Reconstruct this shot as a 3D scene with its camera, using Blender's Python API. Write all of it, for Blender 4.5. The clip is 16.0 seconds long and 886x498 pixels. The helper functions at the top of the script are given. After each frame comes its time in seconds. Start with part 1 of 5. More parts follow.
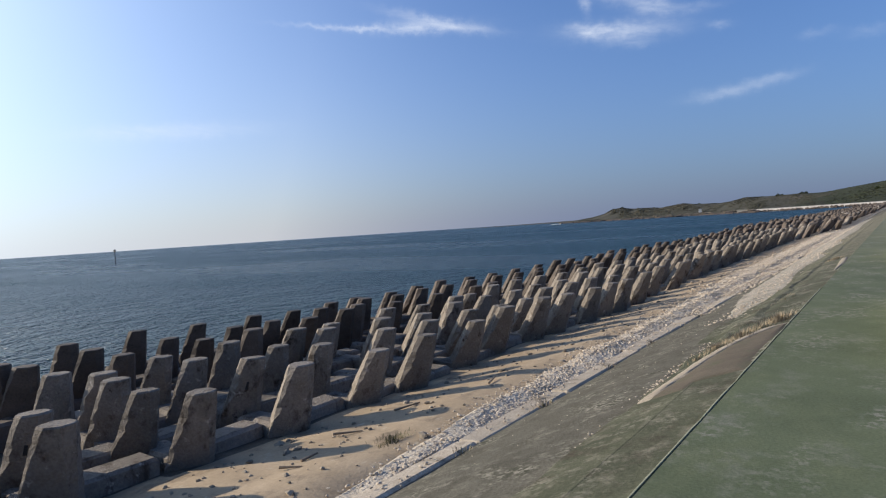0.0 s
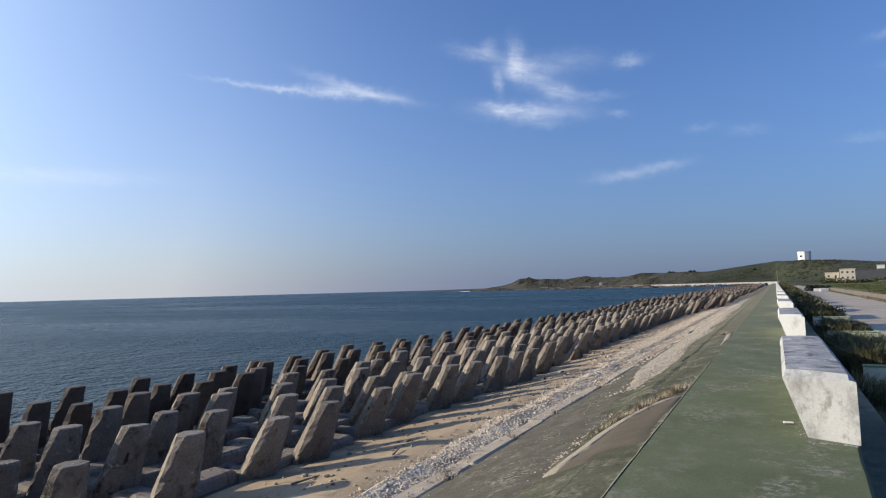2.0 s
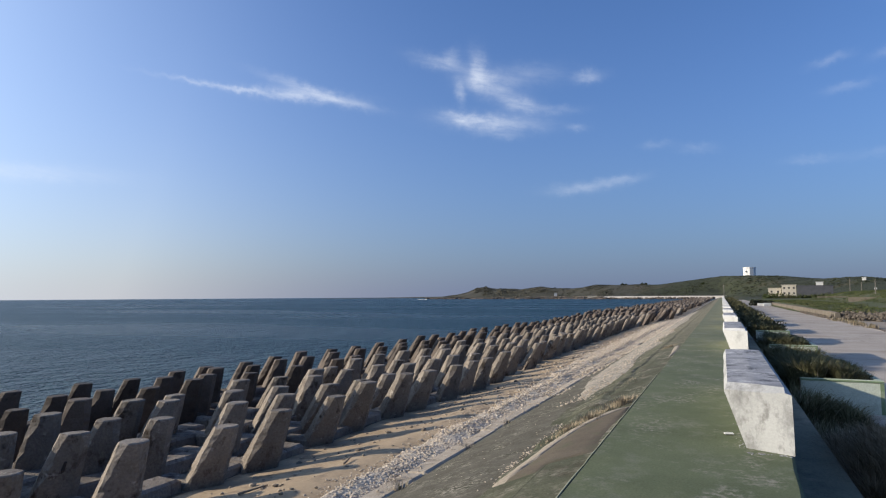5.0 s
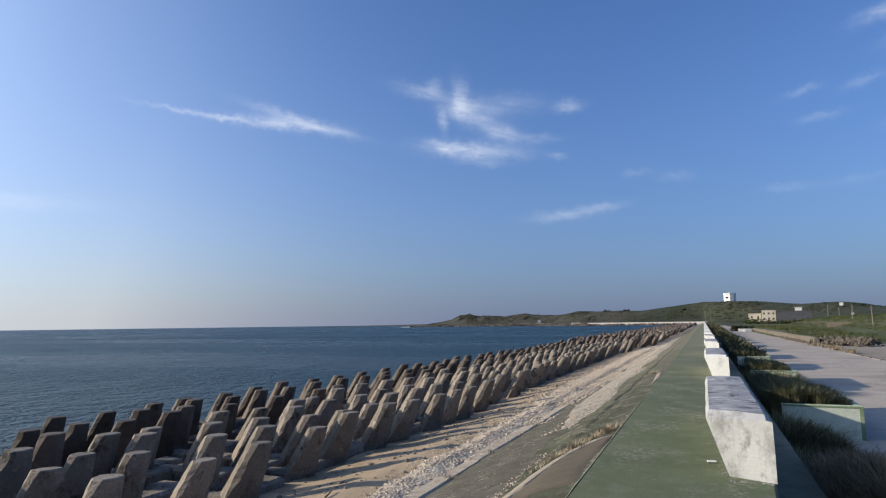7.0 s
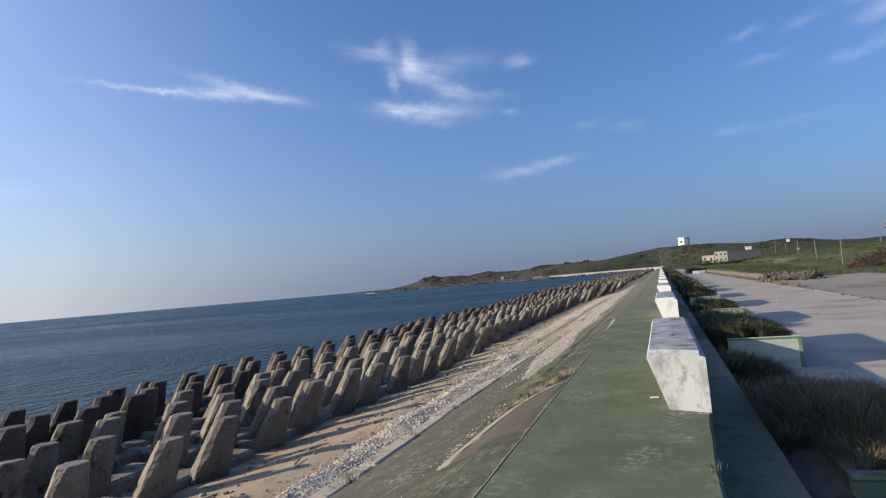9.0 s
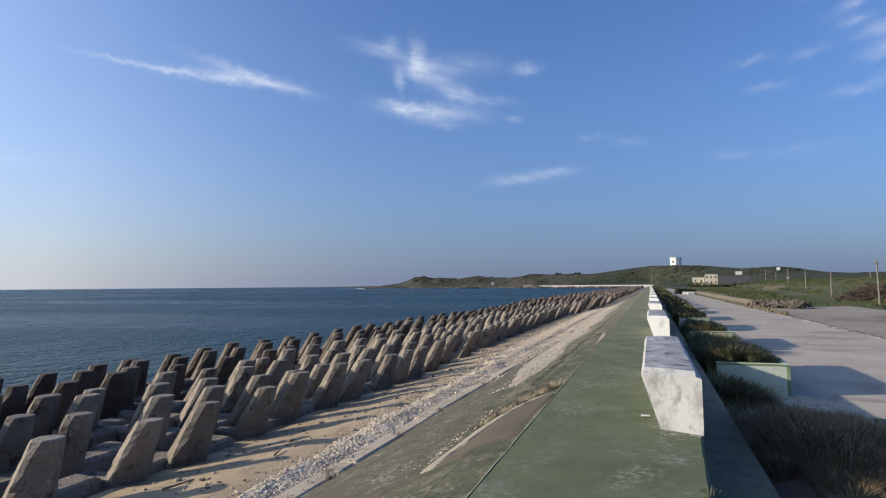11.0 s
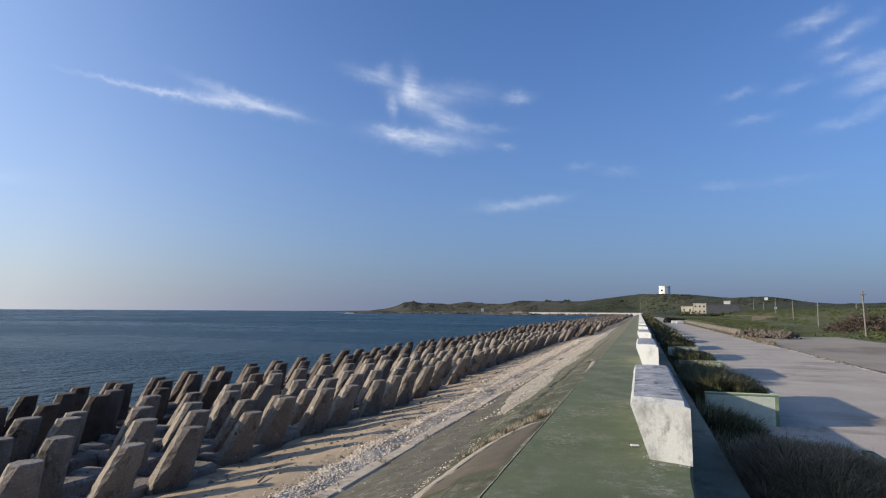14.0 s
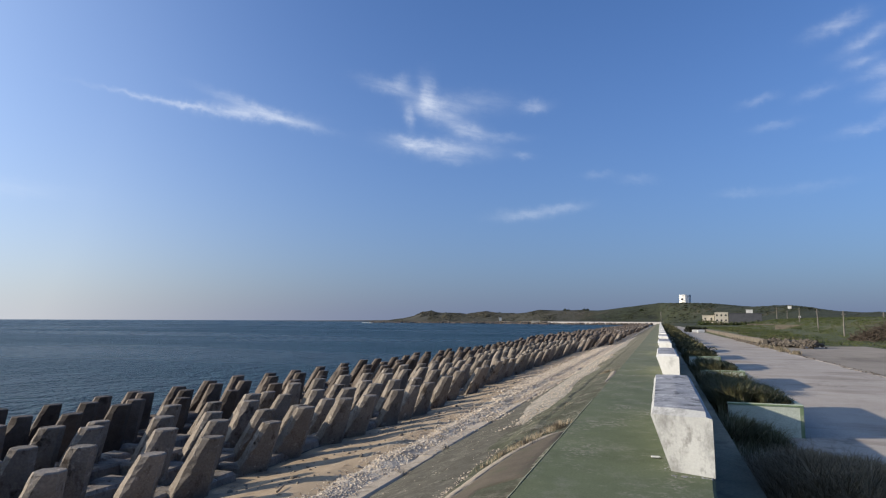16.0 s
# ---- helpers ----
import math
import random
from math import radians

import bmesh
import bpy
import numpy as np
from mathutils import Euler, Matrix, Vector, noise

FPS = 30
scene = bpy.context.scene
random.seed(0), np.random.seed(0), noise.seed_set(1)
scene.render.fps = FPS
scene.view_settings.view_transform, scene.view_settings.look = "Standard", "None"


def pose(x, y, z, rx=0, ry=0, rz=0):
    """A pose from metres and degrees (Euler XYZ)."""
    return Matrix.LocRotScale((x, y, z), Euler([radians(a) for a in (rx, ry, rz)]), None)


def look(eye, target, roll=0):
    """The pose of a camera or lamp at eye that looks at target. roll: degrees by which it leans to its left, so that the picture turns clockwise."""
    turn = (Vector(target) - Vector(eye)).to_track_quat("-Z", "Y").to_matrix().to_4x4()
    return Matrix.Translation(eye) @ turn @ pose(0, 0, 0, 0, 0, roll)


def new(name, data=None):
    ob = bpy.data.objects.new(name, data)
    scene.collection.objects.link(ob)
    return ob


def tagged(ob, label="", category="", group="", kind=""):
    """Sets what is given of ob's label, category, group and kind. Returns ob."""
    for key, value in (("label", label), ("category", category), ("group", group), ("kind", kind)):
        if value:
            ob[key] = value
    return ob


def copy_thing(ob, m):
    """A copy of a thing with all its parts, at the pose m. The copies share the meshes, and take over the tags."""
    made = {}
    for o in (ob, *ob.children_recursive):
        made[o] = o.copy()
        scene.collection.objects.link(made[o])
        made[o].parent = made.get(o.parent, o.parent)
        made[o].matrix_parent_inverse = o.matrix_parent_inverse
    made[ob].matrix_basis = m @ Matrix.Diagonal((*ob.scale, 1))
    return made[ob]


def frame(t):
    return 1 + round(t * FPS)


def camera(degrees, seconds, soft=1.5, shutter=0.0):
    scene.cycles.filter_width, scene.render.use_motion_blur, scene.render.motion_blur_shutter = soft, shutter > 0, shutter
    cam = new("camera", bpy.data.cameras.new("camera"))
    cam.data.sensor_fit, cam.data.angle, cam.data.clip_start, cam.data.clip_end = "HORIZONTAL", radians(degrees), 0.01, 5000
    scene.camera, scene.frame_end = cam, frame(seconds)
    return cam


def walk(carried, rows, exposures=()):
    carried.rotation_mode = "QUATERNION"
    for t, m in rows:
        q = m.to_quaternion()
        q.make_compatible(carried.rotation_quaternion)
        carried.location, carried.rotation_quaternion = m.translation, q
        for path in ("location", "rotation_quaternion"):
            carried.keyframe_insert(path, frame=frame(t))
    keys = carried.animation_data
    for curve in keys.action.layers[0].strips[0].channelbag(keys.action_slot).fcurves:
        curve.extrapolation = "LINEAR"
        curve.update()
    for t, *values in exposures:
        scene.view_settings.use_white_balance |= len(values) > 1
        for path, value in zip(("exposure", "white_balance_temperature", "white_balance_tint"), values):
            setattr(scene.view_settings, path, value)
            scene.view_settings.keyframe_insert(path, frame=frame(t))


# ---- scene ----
# ---------------- camera ----------------
cam = camera(72.1, 16.0, 1.2)
# seconds, x, y, z, yaw, pitch, spin about the line of sight
ROWS = [
    (0, -0.043, -0.014, 1.568, 37.18, -1.85, -3.80),
    (0.5, -0.046, -0.022, 1.587, 33.74, -0.38, 0.11),
    (1, -0.088, 0.029, 1.581, 30.90, 1.77, -1.86),
    (1.5, -0.089, 0.050, 1.586, 28.94, 2.94, -1.76),
    (2, -0.089, 0.034, 1.582, 28.53, 3.82, -1.56),
    (2.5, -0.095, 0.038, 1.579, 29.95, 4.35, -1.65),
    (3, -0.073, 0.028, 1.589, 28.80, 4.79, 0.22),
    (3.5, -0.070, 0.017, 1.593, 25.02, 4.55, -0.11),
    (6, -0.053, 0.014, 1.606, 24.24, 4.51, -0.55),
    (6.5, -0.050, 0.007, 1.611, 23.45, 5.50, -0.46),
    (7, -0.040, 0.004, 1.618, 22.96, 7.03, -0.77),
    (7.5, -0.060, 0.006, 1.608, 23.05, 7.09, -0.05),
    (8, -0.078, 0.007, 1.599, 24.28, 3.79, 0.58),
    (8.5, 0.024, -0.012, 1.603, 23.48, 3.32, -1.56),
    (9, 0.176, -0.086, 1.614, 19.45, 3.33, -4.97),
    (9.2, 0.217, -0.099, 1.622, 17.00, 3.58, -3.02),
    (11.3, 0.035, 0.014, 1.595, 19.05, 3.38, -0.21),
    (11.5, 0.041, 0.018, 1.588, 19.74, 3.11, -0.64),
    (12, 0.035, 0.020, 1.595, 20.58, 3.04, -0.07),
    (12.5, 0.045, 0.011, 1.602, 20.11, 3.93, 0.61),
    (13, 0.044, -0.001, 1.605, 18.91, 5.03, 0.54),
    (13.5, 0.048, -0.011, 1.609, 18.11, 5.68, 0.54),
    (14, 0.045, -0.009, 1.608, 17.85, 5.82, 0.30),
    (14.5, 0.041, -0.014, 1.607, 18.26, 5.97, 0.33),
    (15, 0.039, -0.012, 1.610, 18.83, 6.17, 0.42),
    (15.5, 0.040, -0.009, 1.605, 19.24, 6.38, 0.42),
    (16, 0.051, -0.007, 1.609, 19.51, 6.69, 0.20),
]
walk(cam, [(t, pose(x, y, z) @ pose(0, 0, 0, 0, 0, yaw) @ pose(0, 0, 0, 90 + pitch) @ pose(0, 0, 0, 0, 0, spin))
           for t, x, y, z, yaw, pitch, spin in ROWS], [(0.0, 0.44), (0.25, 0.52), (0.5, 0.53), (1.0, 0.50), (1.5, 0.46), (2.5, 0.43), (3.5, 0.39), (6.0, 0.44), (8.0, 0.40), (9.0, 0.45), (11.5, 0.47), (12.5, 0.49), (13.5, 0.44), (16.0, 0.41)])

# ---------------- world and sun ----------------
SUN_AZ, SUN_EL = 249.0, 17.5          # clockwise from +y; the shadows run to the right and slightly ahead
world = bpy.data.worlds.new("sky")
scene.world = world
world.use_nodes = True
wn, wl = world.node_tree.nodes, world.node_tree.links
wn.clear()


def wmath(op, a, b=0.0, c=0.0):
    n = wn.new("ShaderNodeMath")
    n.operation = op
    for i, v in enumerate((a, b, c)):
        if isinstance(v, (int, float)):
            n.inputs[i].default_value = v
        else:
            wl.new(v, n.inputs[i])
    return n.outputs[0]


sky = wn.new("ShaderNodeTexSky")
sky.sky_type = "NISHITA"
sky.sun_disc = False
sky.sun_elevation, sky.sun_rotation = radians(SUN_EL), radians(SUN_AZ)
sky.altitude, sky.air_density, sky.dust_density, sky.ozone_density = 0, 1.0, 0.8, 2.0
coord = wn.new("ShaderNodeTexCoord")
sep = wn.new("ShaderNodeSeparateXYZ")
wl.new(coord.outputs["Generated"], sep.inputs[0])
az = wmath("MULTIPLY", wmath("ARCTAN2", sep.outputs[0], sep.outputs[1]), 57.2958)
el = wmath("MULTIPLY", wmath("ARCSINE", sep.outputs[2]), 57.2958)


def wnoise(vec, scale, detail, rough=0.6):
    n = wn.new("ShaderNodeTexNoise")
    n.inputs["Scale"].default_value, n.inputs["Detail"].default_value, n.inputs["Roughness"].default_value = scale, detail, rough
    wl.new(vec, n.inputs["Vector"])
    return n.outputs[0]


def wvec(x, y):
    n = wn.new("ShaderNodeCombineXYZ")
    wl.new(x, n.inputs[0])
    wl.new(y, n.inputs[1])
    return n.outputs[0]


flat = wvec(az, el)
fibres = wnoise(wvec(wmath("MULTIPLY", az, 0.35), wmath("ADD", wmath("MULTIPLY", el, 1.3), wmath("MULTIPLY", az, 0.16))), 1.1, 6, 0.62)
waz = wmath("ADD", az, wmath("MULTIPLY", wmath("SUBTRACT", wnoise(flat, 0.55, 4), 0.5), 1.3))
wel = wmath("ADD", el, wmath("MULTIPLY", wmath("SUBTRACT", wnoise(flat, 0.9, 5), 0.5), 1.1))
# wisps of cloud: azimuth, elevation, half length, half height, tilt, density
STREAK = [(-44.9, 18.42, 3.3, 0.16, -4, 0.42), (-38.2, 18.25, 3.2, 0.36, -1, 0.56), (-37.3, 18.8, 2.8, 0.36, -14, 0.36), (-32.8, 17.8, 1.9, 0.28, -11, 0.2)]
PLUME = [(-24.6, 21.4, 1.9, 0.42, -13, 0.3), (-23.6, 21.9, 0.6, 0.5, 0, 0.28), (-21.1, 20.86, 0.6, 1.05, 8, 0.52), (-20.3, 19.75, 1.6, 0.6, -8, 0.46), (-22.9, 19.0, 0.3, 0.75, 8, 0.36),
         (-16.6, 20.2, 2.6, 0.7, -2, 0.17), (-18.8, 18.6, 2.0, 0.6, -15, 0.22), (-17.1, 17.6, 1.2, 0.42, -12, 0.36), (-14.2, 17.0, 1.8, 0.3, -3, 0.16),
         (-19.7, 16.15, 3.2, 0.55, -4, 0.48), (-22.5, 16.55, 1.6, 0.36, -12, 0.4), (-19.0, 15.0, 1.3, 0.3, -4, 0.2)]
FLECKS = [(-10.7, 19.65, 0.9, 0.36, 2, 0.34), (-11.9, 15.3, 0.6, 0.22, -5, 0.2), (-11.67, 9.86, 2.0, 0.36, 3, 0.25), (-8.0, 10.4, 1.4, 0.3, 6, 0.2), (-4.9, 13.3, 0.8, 0.25, 0, 0.12),
          (-1.5, 12.65, 1.0, 0.3, -5, 0.14), (7.0, 10.85, 1.2, 0.25, 0, 0.12), (8.7, 18.25, 1.0, 0.25, 10, 0.15), (9.8, 16.05, 1.2, 0.25, 5, 0.13), (-61.0, 9.8, 5.0, 0.5, 2, 0.3)]
MACKEREL = [(13.0, 18.2, 1.0, 0.3, 10, 0.14), (14.7, 22.85, 1.3, 0.4, 12, 0.3), (16.6, 21.4, 1.4, 0.4, 22, 0.3), (16.1, 19.85, 0.9, 0.3, 10, 0.24), (17.6, 19.0, 1.2, 0.35, 8, 0.28), (18.2, 17.5, 1.3, 0.45, 12, 0.28),
            (19.1, 15.9, 1.0, 0.35, 15, 0.2), (16.6, 14.95, 1.6, 0.3, 8, 0.2), (20.5, 19.0, 2.0, 0.8, 15, 0.25), (12.0, 10.8, 2.0, 0.3, 4, 0.07)]
cover = None
for a0, e0, ra, re, tilt, dens in STREAK + PLUME + FLECKS + MACKEREL:
    c, s = math.cos(radians(tilt)), math.sin(radians(tilt))
    da, de = wmath("SUBTRACT", waz, a0), wmath("SUBTRACT", wel, e0)
    u = wmath("DIVIDE", wmath("ADD", wmath("MULTIPLY", da, c), wmath("MULTIPLY", de, s)), ra)
    v = wmath("DIVIDE", wmath("SUBTRACT", wmath("MULTIPLY", de, c), wmath("MULTIPLY", da, s)), re)
    d2 = wmath("ADD", wmath("MULTIPLY", u, u), wmath("MULTIPLY", v, v))
    g = wmath("MULTIPLY", wmath("POWER", 2.718, wmath("MULTIPLY", d2, -0.62)), dens * 0.72)
    cover = g if cover is None else wmath("ADD", cover, g)
streak = wmath("MAXIMUM", wmath("ADD", wmath("MULTIPLY", fibres, 2.2), -0.16), 0.12)
cover = wmath("MINIMUM", wmath("MULTIPLY", cover, streak), 0.8)
# pale sea haze towards the horizon
haze = wmath("MULTIPLY", wmath("POWER", 2.718, wmath("MULTIPLY", wmath("ABSOLUTE", el), -0.092)), 0.95)
tone = wn.new("ShaderNodeMix")
tone.data_type, tone.blend_type = "RGBA", "MIX"
hazes = wn.new("ShaderNodeMix")
hazes.data_type = "RGBA"
hazes.inputs[6].default_value, hazes.inputs[7].default_value = (1.42, 1.82, 3.05, 1), (4.85, 4.93, 5.35, 1)
wl.new(hazes.outputs[2], tone.inputs[7])
wl.new(haze, tone.inputs[0])
blue = wn.new("ShaderNodeVectorMath")
blue.operation = "MULTIPLY"
blue.inputs[1].default_value = (0.725, 1.055, 1.61)
wl.new(sky.outputs[0], blue.inputs[0])
# thin veil that brightens towards the sun
sundot = wn.new("ShaderNodeVectorMath")
sundot.operation = "DOT_PRODUCT"
sundot.inputs[1].default_value = (math.sin(radians(SUN_AZ)) * math.cos(radians(SUN_EL)), math.cos(radians(SUN_AZ)) * math.cos(radians(SUN_EL)), math.sin(radians(SUN_EL)))
wl.new(coord.outputs["Generated"], sundot.inputs[0])
wl.new(wmath("POWER", wmath("MINIMUM", wmath("MAXIMUM", wmath("ADD", wmath("MULTIPLY", sundot.outputs["Value"], 0.75), 0.62), 0.0), 1.0), 5.0), hazes.inputs[0])
glow = wmath("POWER", wmath("ADD", wmath("MULTIPLY", sundot.outputs["Value"], 0.5), 0.5), 11.0)
veil = wn.new("ShaderNodeMix")
veil.data_type = "RGBA"
veil.inputs[7].default_value = (12.6, 14.6, 16.2, 1)
wl.new(glow, veil.inputs[0])
wl.new(tone.outputs[2], veil.inputs[6])
wl.new(blue.outputs[0], tone.inputs[6])
clouds = wn.new("ShaderNodeMix")
clouds.data_type = "RGBA"
clouds.inputs[7].default_value = (8.0, 8.5, 9.4, 1)
wl.new(cover, clouds.inputs[0])
wl.new(veil.outputs[2], clouds.inputs[6])
back = wn.new("ShaderNodeBackground")
back.inputs[1].default_value = 0.084
wl.new(clouds.outputs[2], back.inputs[0])
wl.new(back.outputs[0], wn.new("ShaderNodeOutputWorld").inputs[0])

sun = new("sun", bpy.data.lights.new("sun", "SUN"))
sun.data.energy, sun.data.angle, sun.data.color = 5.0, radians(0.6), (1.0, 0.862, 0.69)
sa, se = radians(SUN_AZ), radians(SUN_EL)
sun.matrix_world = look((60 * math.sin(sa) * math.cos(se), 60 * math.cos(sa) * math.cos(se), 60 * math.sin(se)), (0, 0, 0))


# ---------------- materials ----------------
def surface(name, dark, light, scale=4.0, rough=0.85, bump=0.3, grain=60.0, stain=None, stain_scale=0.6, stain_at=0.5,
            stretch=(1, 1, 1), vary=0.0, metal=0.0, stain_stretch=(1, 1, 1), stain_soft=0.12, bump_size=0.01, worn=None, worn_scale=2.0, worn_at=0.55, worn_stretch=(1, 1, 1), worn_soft=0.1, speck=0.22, flake=None, flake_scale=9.0, flake_at=0.5, flake_area=0.5, flake_area_at=0.48, flake_stretch=(1, 1, 1), flake_grain=(0.6, 1.2, 1), gloss=0.3):
    """Two-scale weathered surface: mottling between two colours, grain relief, and stains with an edge of their own."""
    m = bpy.data.materials.new(name)
    m.use_nodes = True
    n, l = m.node_tree.nodes, m.node_tree.links
    b = n["Principled BSDF"]
    b.inputs["Roughness"].default_value, b.inputs["Metallic"].default_value = rough, metal
    b.inputs["Specular IOR Level"].default_value = gloss
    tc = n.new("ShaderNodeTexCoord")
    info = n.new("ShaderNodeObjectInfo")
    off = n.new("ShaderNodeVectorMath")
    off.operation = "MULTIPLY_ADD"
    off.inputs[1].default_value = (31, 17, 53)
    comb = n.new("ShaderNodeCombineXYZ")
    for i in range(3):
        l.new(info.outputs["Random"], comb.inputs[i])
    l.new(comb.outputs[0], off.inputs[0])
    l.new(tc.outputs["Object"], off.inputs[2])

    def nz(sc, st, detail, rough_=0.6):
        mp = n.new("ShaderNodeMapping")
        mp.inputs["Scale"].default_value = st
        l.new(off.outputs[0], mp.inputs[0])
        t = n.new("ShaderNodeTexNoise")
        t.inputs["Scale"].default_value, t.inputs["Detail"].default_value, t.inputs["Roughness"].default_value = sc, detail, rough_
        l.new(mp.outputs[0], t.inputs["Vector"])
        return t.outputs[0]

    n1 = nz(scale, stretch, 6)
    ramp = n.new("ShaderNodeMapRange")
    ramp.inputs[1].default_value, ramp.inputs[2].default_value = 0.3, 0.7
    l.new(n1, ramp.inputs[0])
    mix = n.new("ShaderNodeMix")
    mix.data_type = "RGBA"
    mix.inputs[6].default_value, mix.inputs[7].default_value = (*dark, 1), (*light, 1)
    l.new(ramp.outputs[0], mix.inputs[0])
    col = mix.outputs[2]
    for tone_, sc2, at2, st2, soft2 in ((stain, stain_scale, stain_at, stain_stretch, stain_soft), (worn, worn_scale, worn_at, worn_stretch, worn_soft)):
        if not tone_:
            continue
        n2 = nz(sc2, st2, 9, 0.68)
        r2 = n.new("ShaderNodeMapRange")
        r2.inputs[1].default_value, r2.inputs[2].default_value = at2, at2 + soft2
        l.new(n2, r2.inputs[0])
        mx = n.new("ShaderNodeMix")
        mx.data_type = "RGBA"
        mx.inputs[7].default_value = (*tone_, 1)
        l.new(r2.outputs[0], mx.inputs[0])
        l.new(col, mx.inputs[6])
        col = mx.outputs[2]
    if flake:
        fields = []
        for sc3, at3, soft3, det, st3 in ((flake_scale, flake_at, 0.08, 8, flake_grain), (flake_area, flake_area_at, 0.14, 6, flake_stretch)):
            r3 = n.new("ShaderNodeMapRange")
            r3.inputs[1].default_value, r3.inputs[2].default_value = at3, at3 + soft3
            l.new(nz(sc3, st3, det, 0.66), r3.inputs[0])
            fields.append(r3.outputs[0])
        both = n.new("ShaderNodeMath")
        both.operation = "MULTIPLY"
        l.new(fields[0], both.inputs[0])
        l.new(fields[1], both.inputs[1])
        mf = n.new("ShaderNodeMix")
        mf.data_type = "RGBA"
        mf.inputs[7].default_value = (*flake, 1)
        l.new(both.outputs[0], mf.inputs[0])
        l.new(col, mf.inputs[6])
        col = mf.outputs[2]
    ng = nz(grain, (1, 1, 1), 3)
    gr = n.new("ShaderNodeMapRange")
    gr.inputs[3].default_value, gr.inputs[4].default_value = 1 - speck, 1 + speck
    gr.inputs[1].default_value, gr.inputs[2].default_value = 0.25, 0.75
    l.new(ng, gr.inputs[0])
    if vary:
        vr = n.new("ShaderNodeMapRange")
        vr.inputs[3].default_value, vr.inputs[4].default_value = 1 - vary, 1 + vary
        l.new(info.outputs["Random"], vr.inputs[0])
        mm = n.new("ShaderNodeMath")
        mm.operation = "MULTIPLY"
        l.new(gr.outputs[0], mm.inputs[0])
        l.new(vr.outputs[0], mm.inputs[1])
        tint = mm.outputs[0]
    else:
        tint = gr.outputs[0]
    sc_ = n.new("ShaderNodeVectorMath")
    sc_.operation = "SCALE"
    l.new(col, sc_.inputs[0])
    l.new(tint, sc_.inputs["Scale"])
    l.new(sc_.outputs[0], b.inputs["Base Color"])
    if bump:
        bp = n.new("ShaderNodeBump")
        bp.inputs["Strength"].default_value, bp.inputs["Distance"].default_value = bump, bump_size
        l.new(ng, bp.inputs["Height"])
        l.new(bp.outputs[0], b.inputs["Normal"])
    return m


def island_tint(m, low, high):
    """Vary a joined material piece by piece."""
    n, l = m.node_tree.nodes, m.node_tree.links
    b = n["Principled BSDF"]
    src = b.inputs["Base Color"].links[0].from_socket
    g = n.new("ShaderNodeNewGeometry")
    r = n.new("ShaderNodeMapRange")
    r.inputs[3].default_value, r.inputs[4].default_value = low, high
    l.new(g.outputs["Random Per Island"], r.inputs[0])
    v = n.new("ShaderNodeVectorMath")
    v.operation = "SCALE"
    l.new(src, v.inputs[0])
    l.new(r.outputs[0], v.inputs["Scale"])
    l.new(v.outputs[0], b.inputs["Base Color"])
    return m


M_SAND = surface("sand", (0.28, 0.216, 0.14), (0.375, 0.296, 0.2), 1.3, 0.95, 0.35, 22, (0.2, 0.155, 0.106), 1.6, 0.53, worn=(0.40, 0.345, 0.255), worn_scale=3.0, worn_at=0.6, bump_size=0.02, speck=0.12)
# Sand among the armour units: damp, with the shade there put into its colour.
M_DAMP_SHADED = surface("damp_shaded_sand", (0.072, 0.062, 0.048), (0.12, 0.105, 0.083), 1.3, 0.9, 0.8, 30, (0.05, 0.043, 0.034), 1.6, 0.55, bump_size=0.03)
M_SCRUB = surface("scrub_ground", (0.02, 0.027, 0.014), (0.038, 0.044, 0.021), 0.05, 0.95, 0.6, 0.6, (0.062, 0.056, 0.034), 0.02, 0.54, bump_size=0.6, worn=(0.012, 0.017, 0.009), worn_scale=0.06, worn_at=0.53)
M_OLDWALL = surface("old_wall", (0.11, 0.096, 0.075), (0.165, 0.146, 0.117), 0.8, 0.92, 0.5, 8, (0.07, 0.06, 0.045), 0.5, 0.52, bump_size=0.05)
M_SHORE = surface("far_shore", (0.036, 0.036, 0.026), (0.058, 0.056, 0.039), 0.03, 0.95, 0.4, 0.5, (0.115, 0.102, 0.078), 0.02, 0.585)
M_GREEN = surface("green_paint", (0.086, 0.105, 0.059), (0.136, 0.157, 0.09), 1.0, 0.9, 0.3, 45, (0.16, 0.174, 0.095), 0.5, 0.51,
                  (0.8, 0.8, 1), stain_stretch=(1, 0.7, 1), stain_soft=0.2, worn=(0.175, 0.182, 0.135), worn_scale=2.2, worn_at=0.53, worn_stretch=(1.1, 0.9, 1), worn_soft=0.2,
                  flake=(0.235, 0.23, 0.18), flake_scale=13, flake_at=0.48, flake_area=1.2, flake_area_at=0.51, flake_stretch=(1.1, 0.8, 1), flake_grain=(1.0, 1.0, 1), gloss=0.14, speck=0.2)
M_SLOPE = surface("green_slope", (0.052, 0.057, 0.037), (0.093, 0.097, 0.065), 1.8, 0.9, 0.4, 30, (0.155, 0.145, 0.11), 3.4, 0.535, stain_stretch=(1, 0.9, 1), worn=(0.057, 0.049, 0.035), worn_scale=2.2, worn_at=0.52, worn_soft=0.16, bump_size=0.018,
                  flake=(0.23, 0.215, 0.172), flake_scale=13, flake_at=0.48, flake_area=1.5, flake_area_at=0.49, flake_grain=(1, 1, 1), speck=0.24, gloss=0.1)
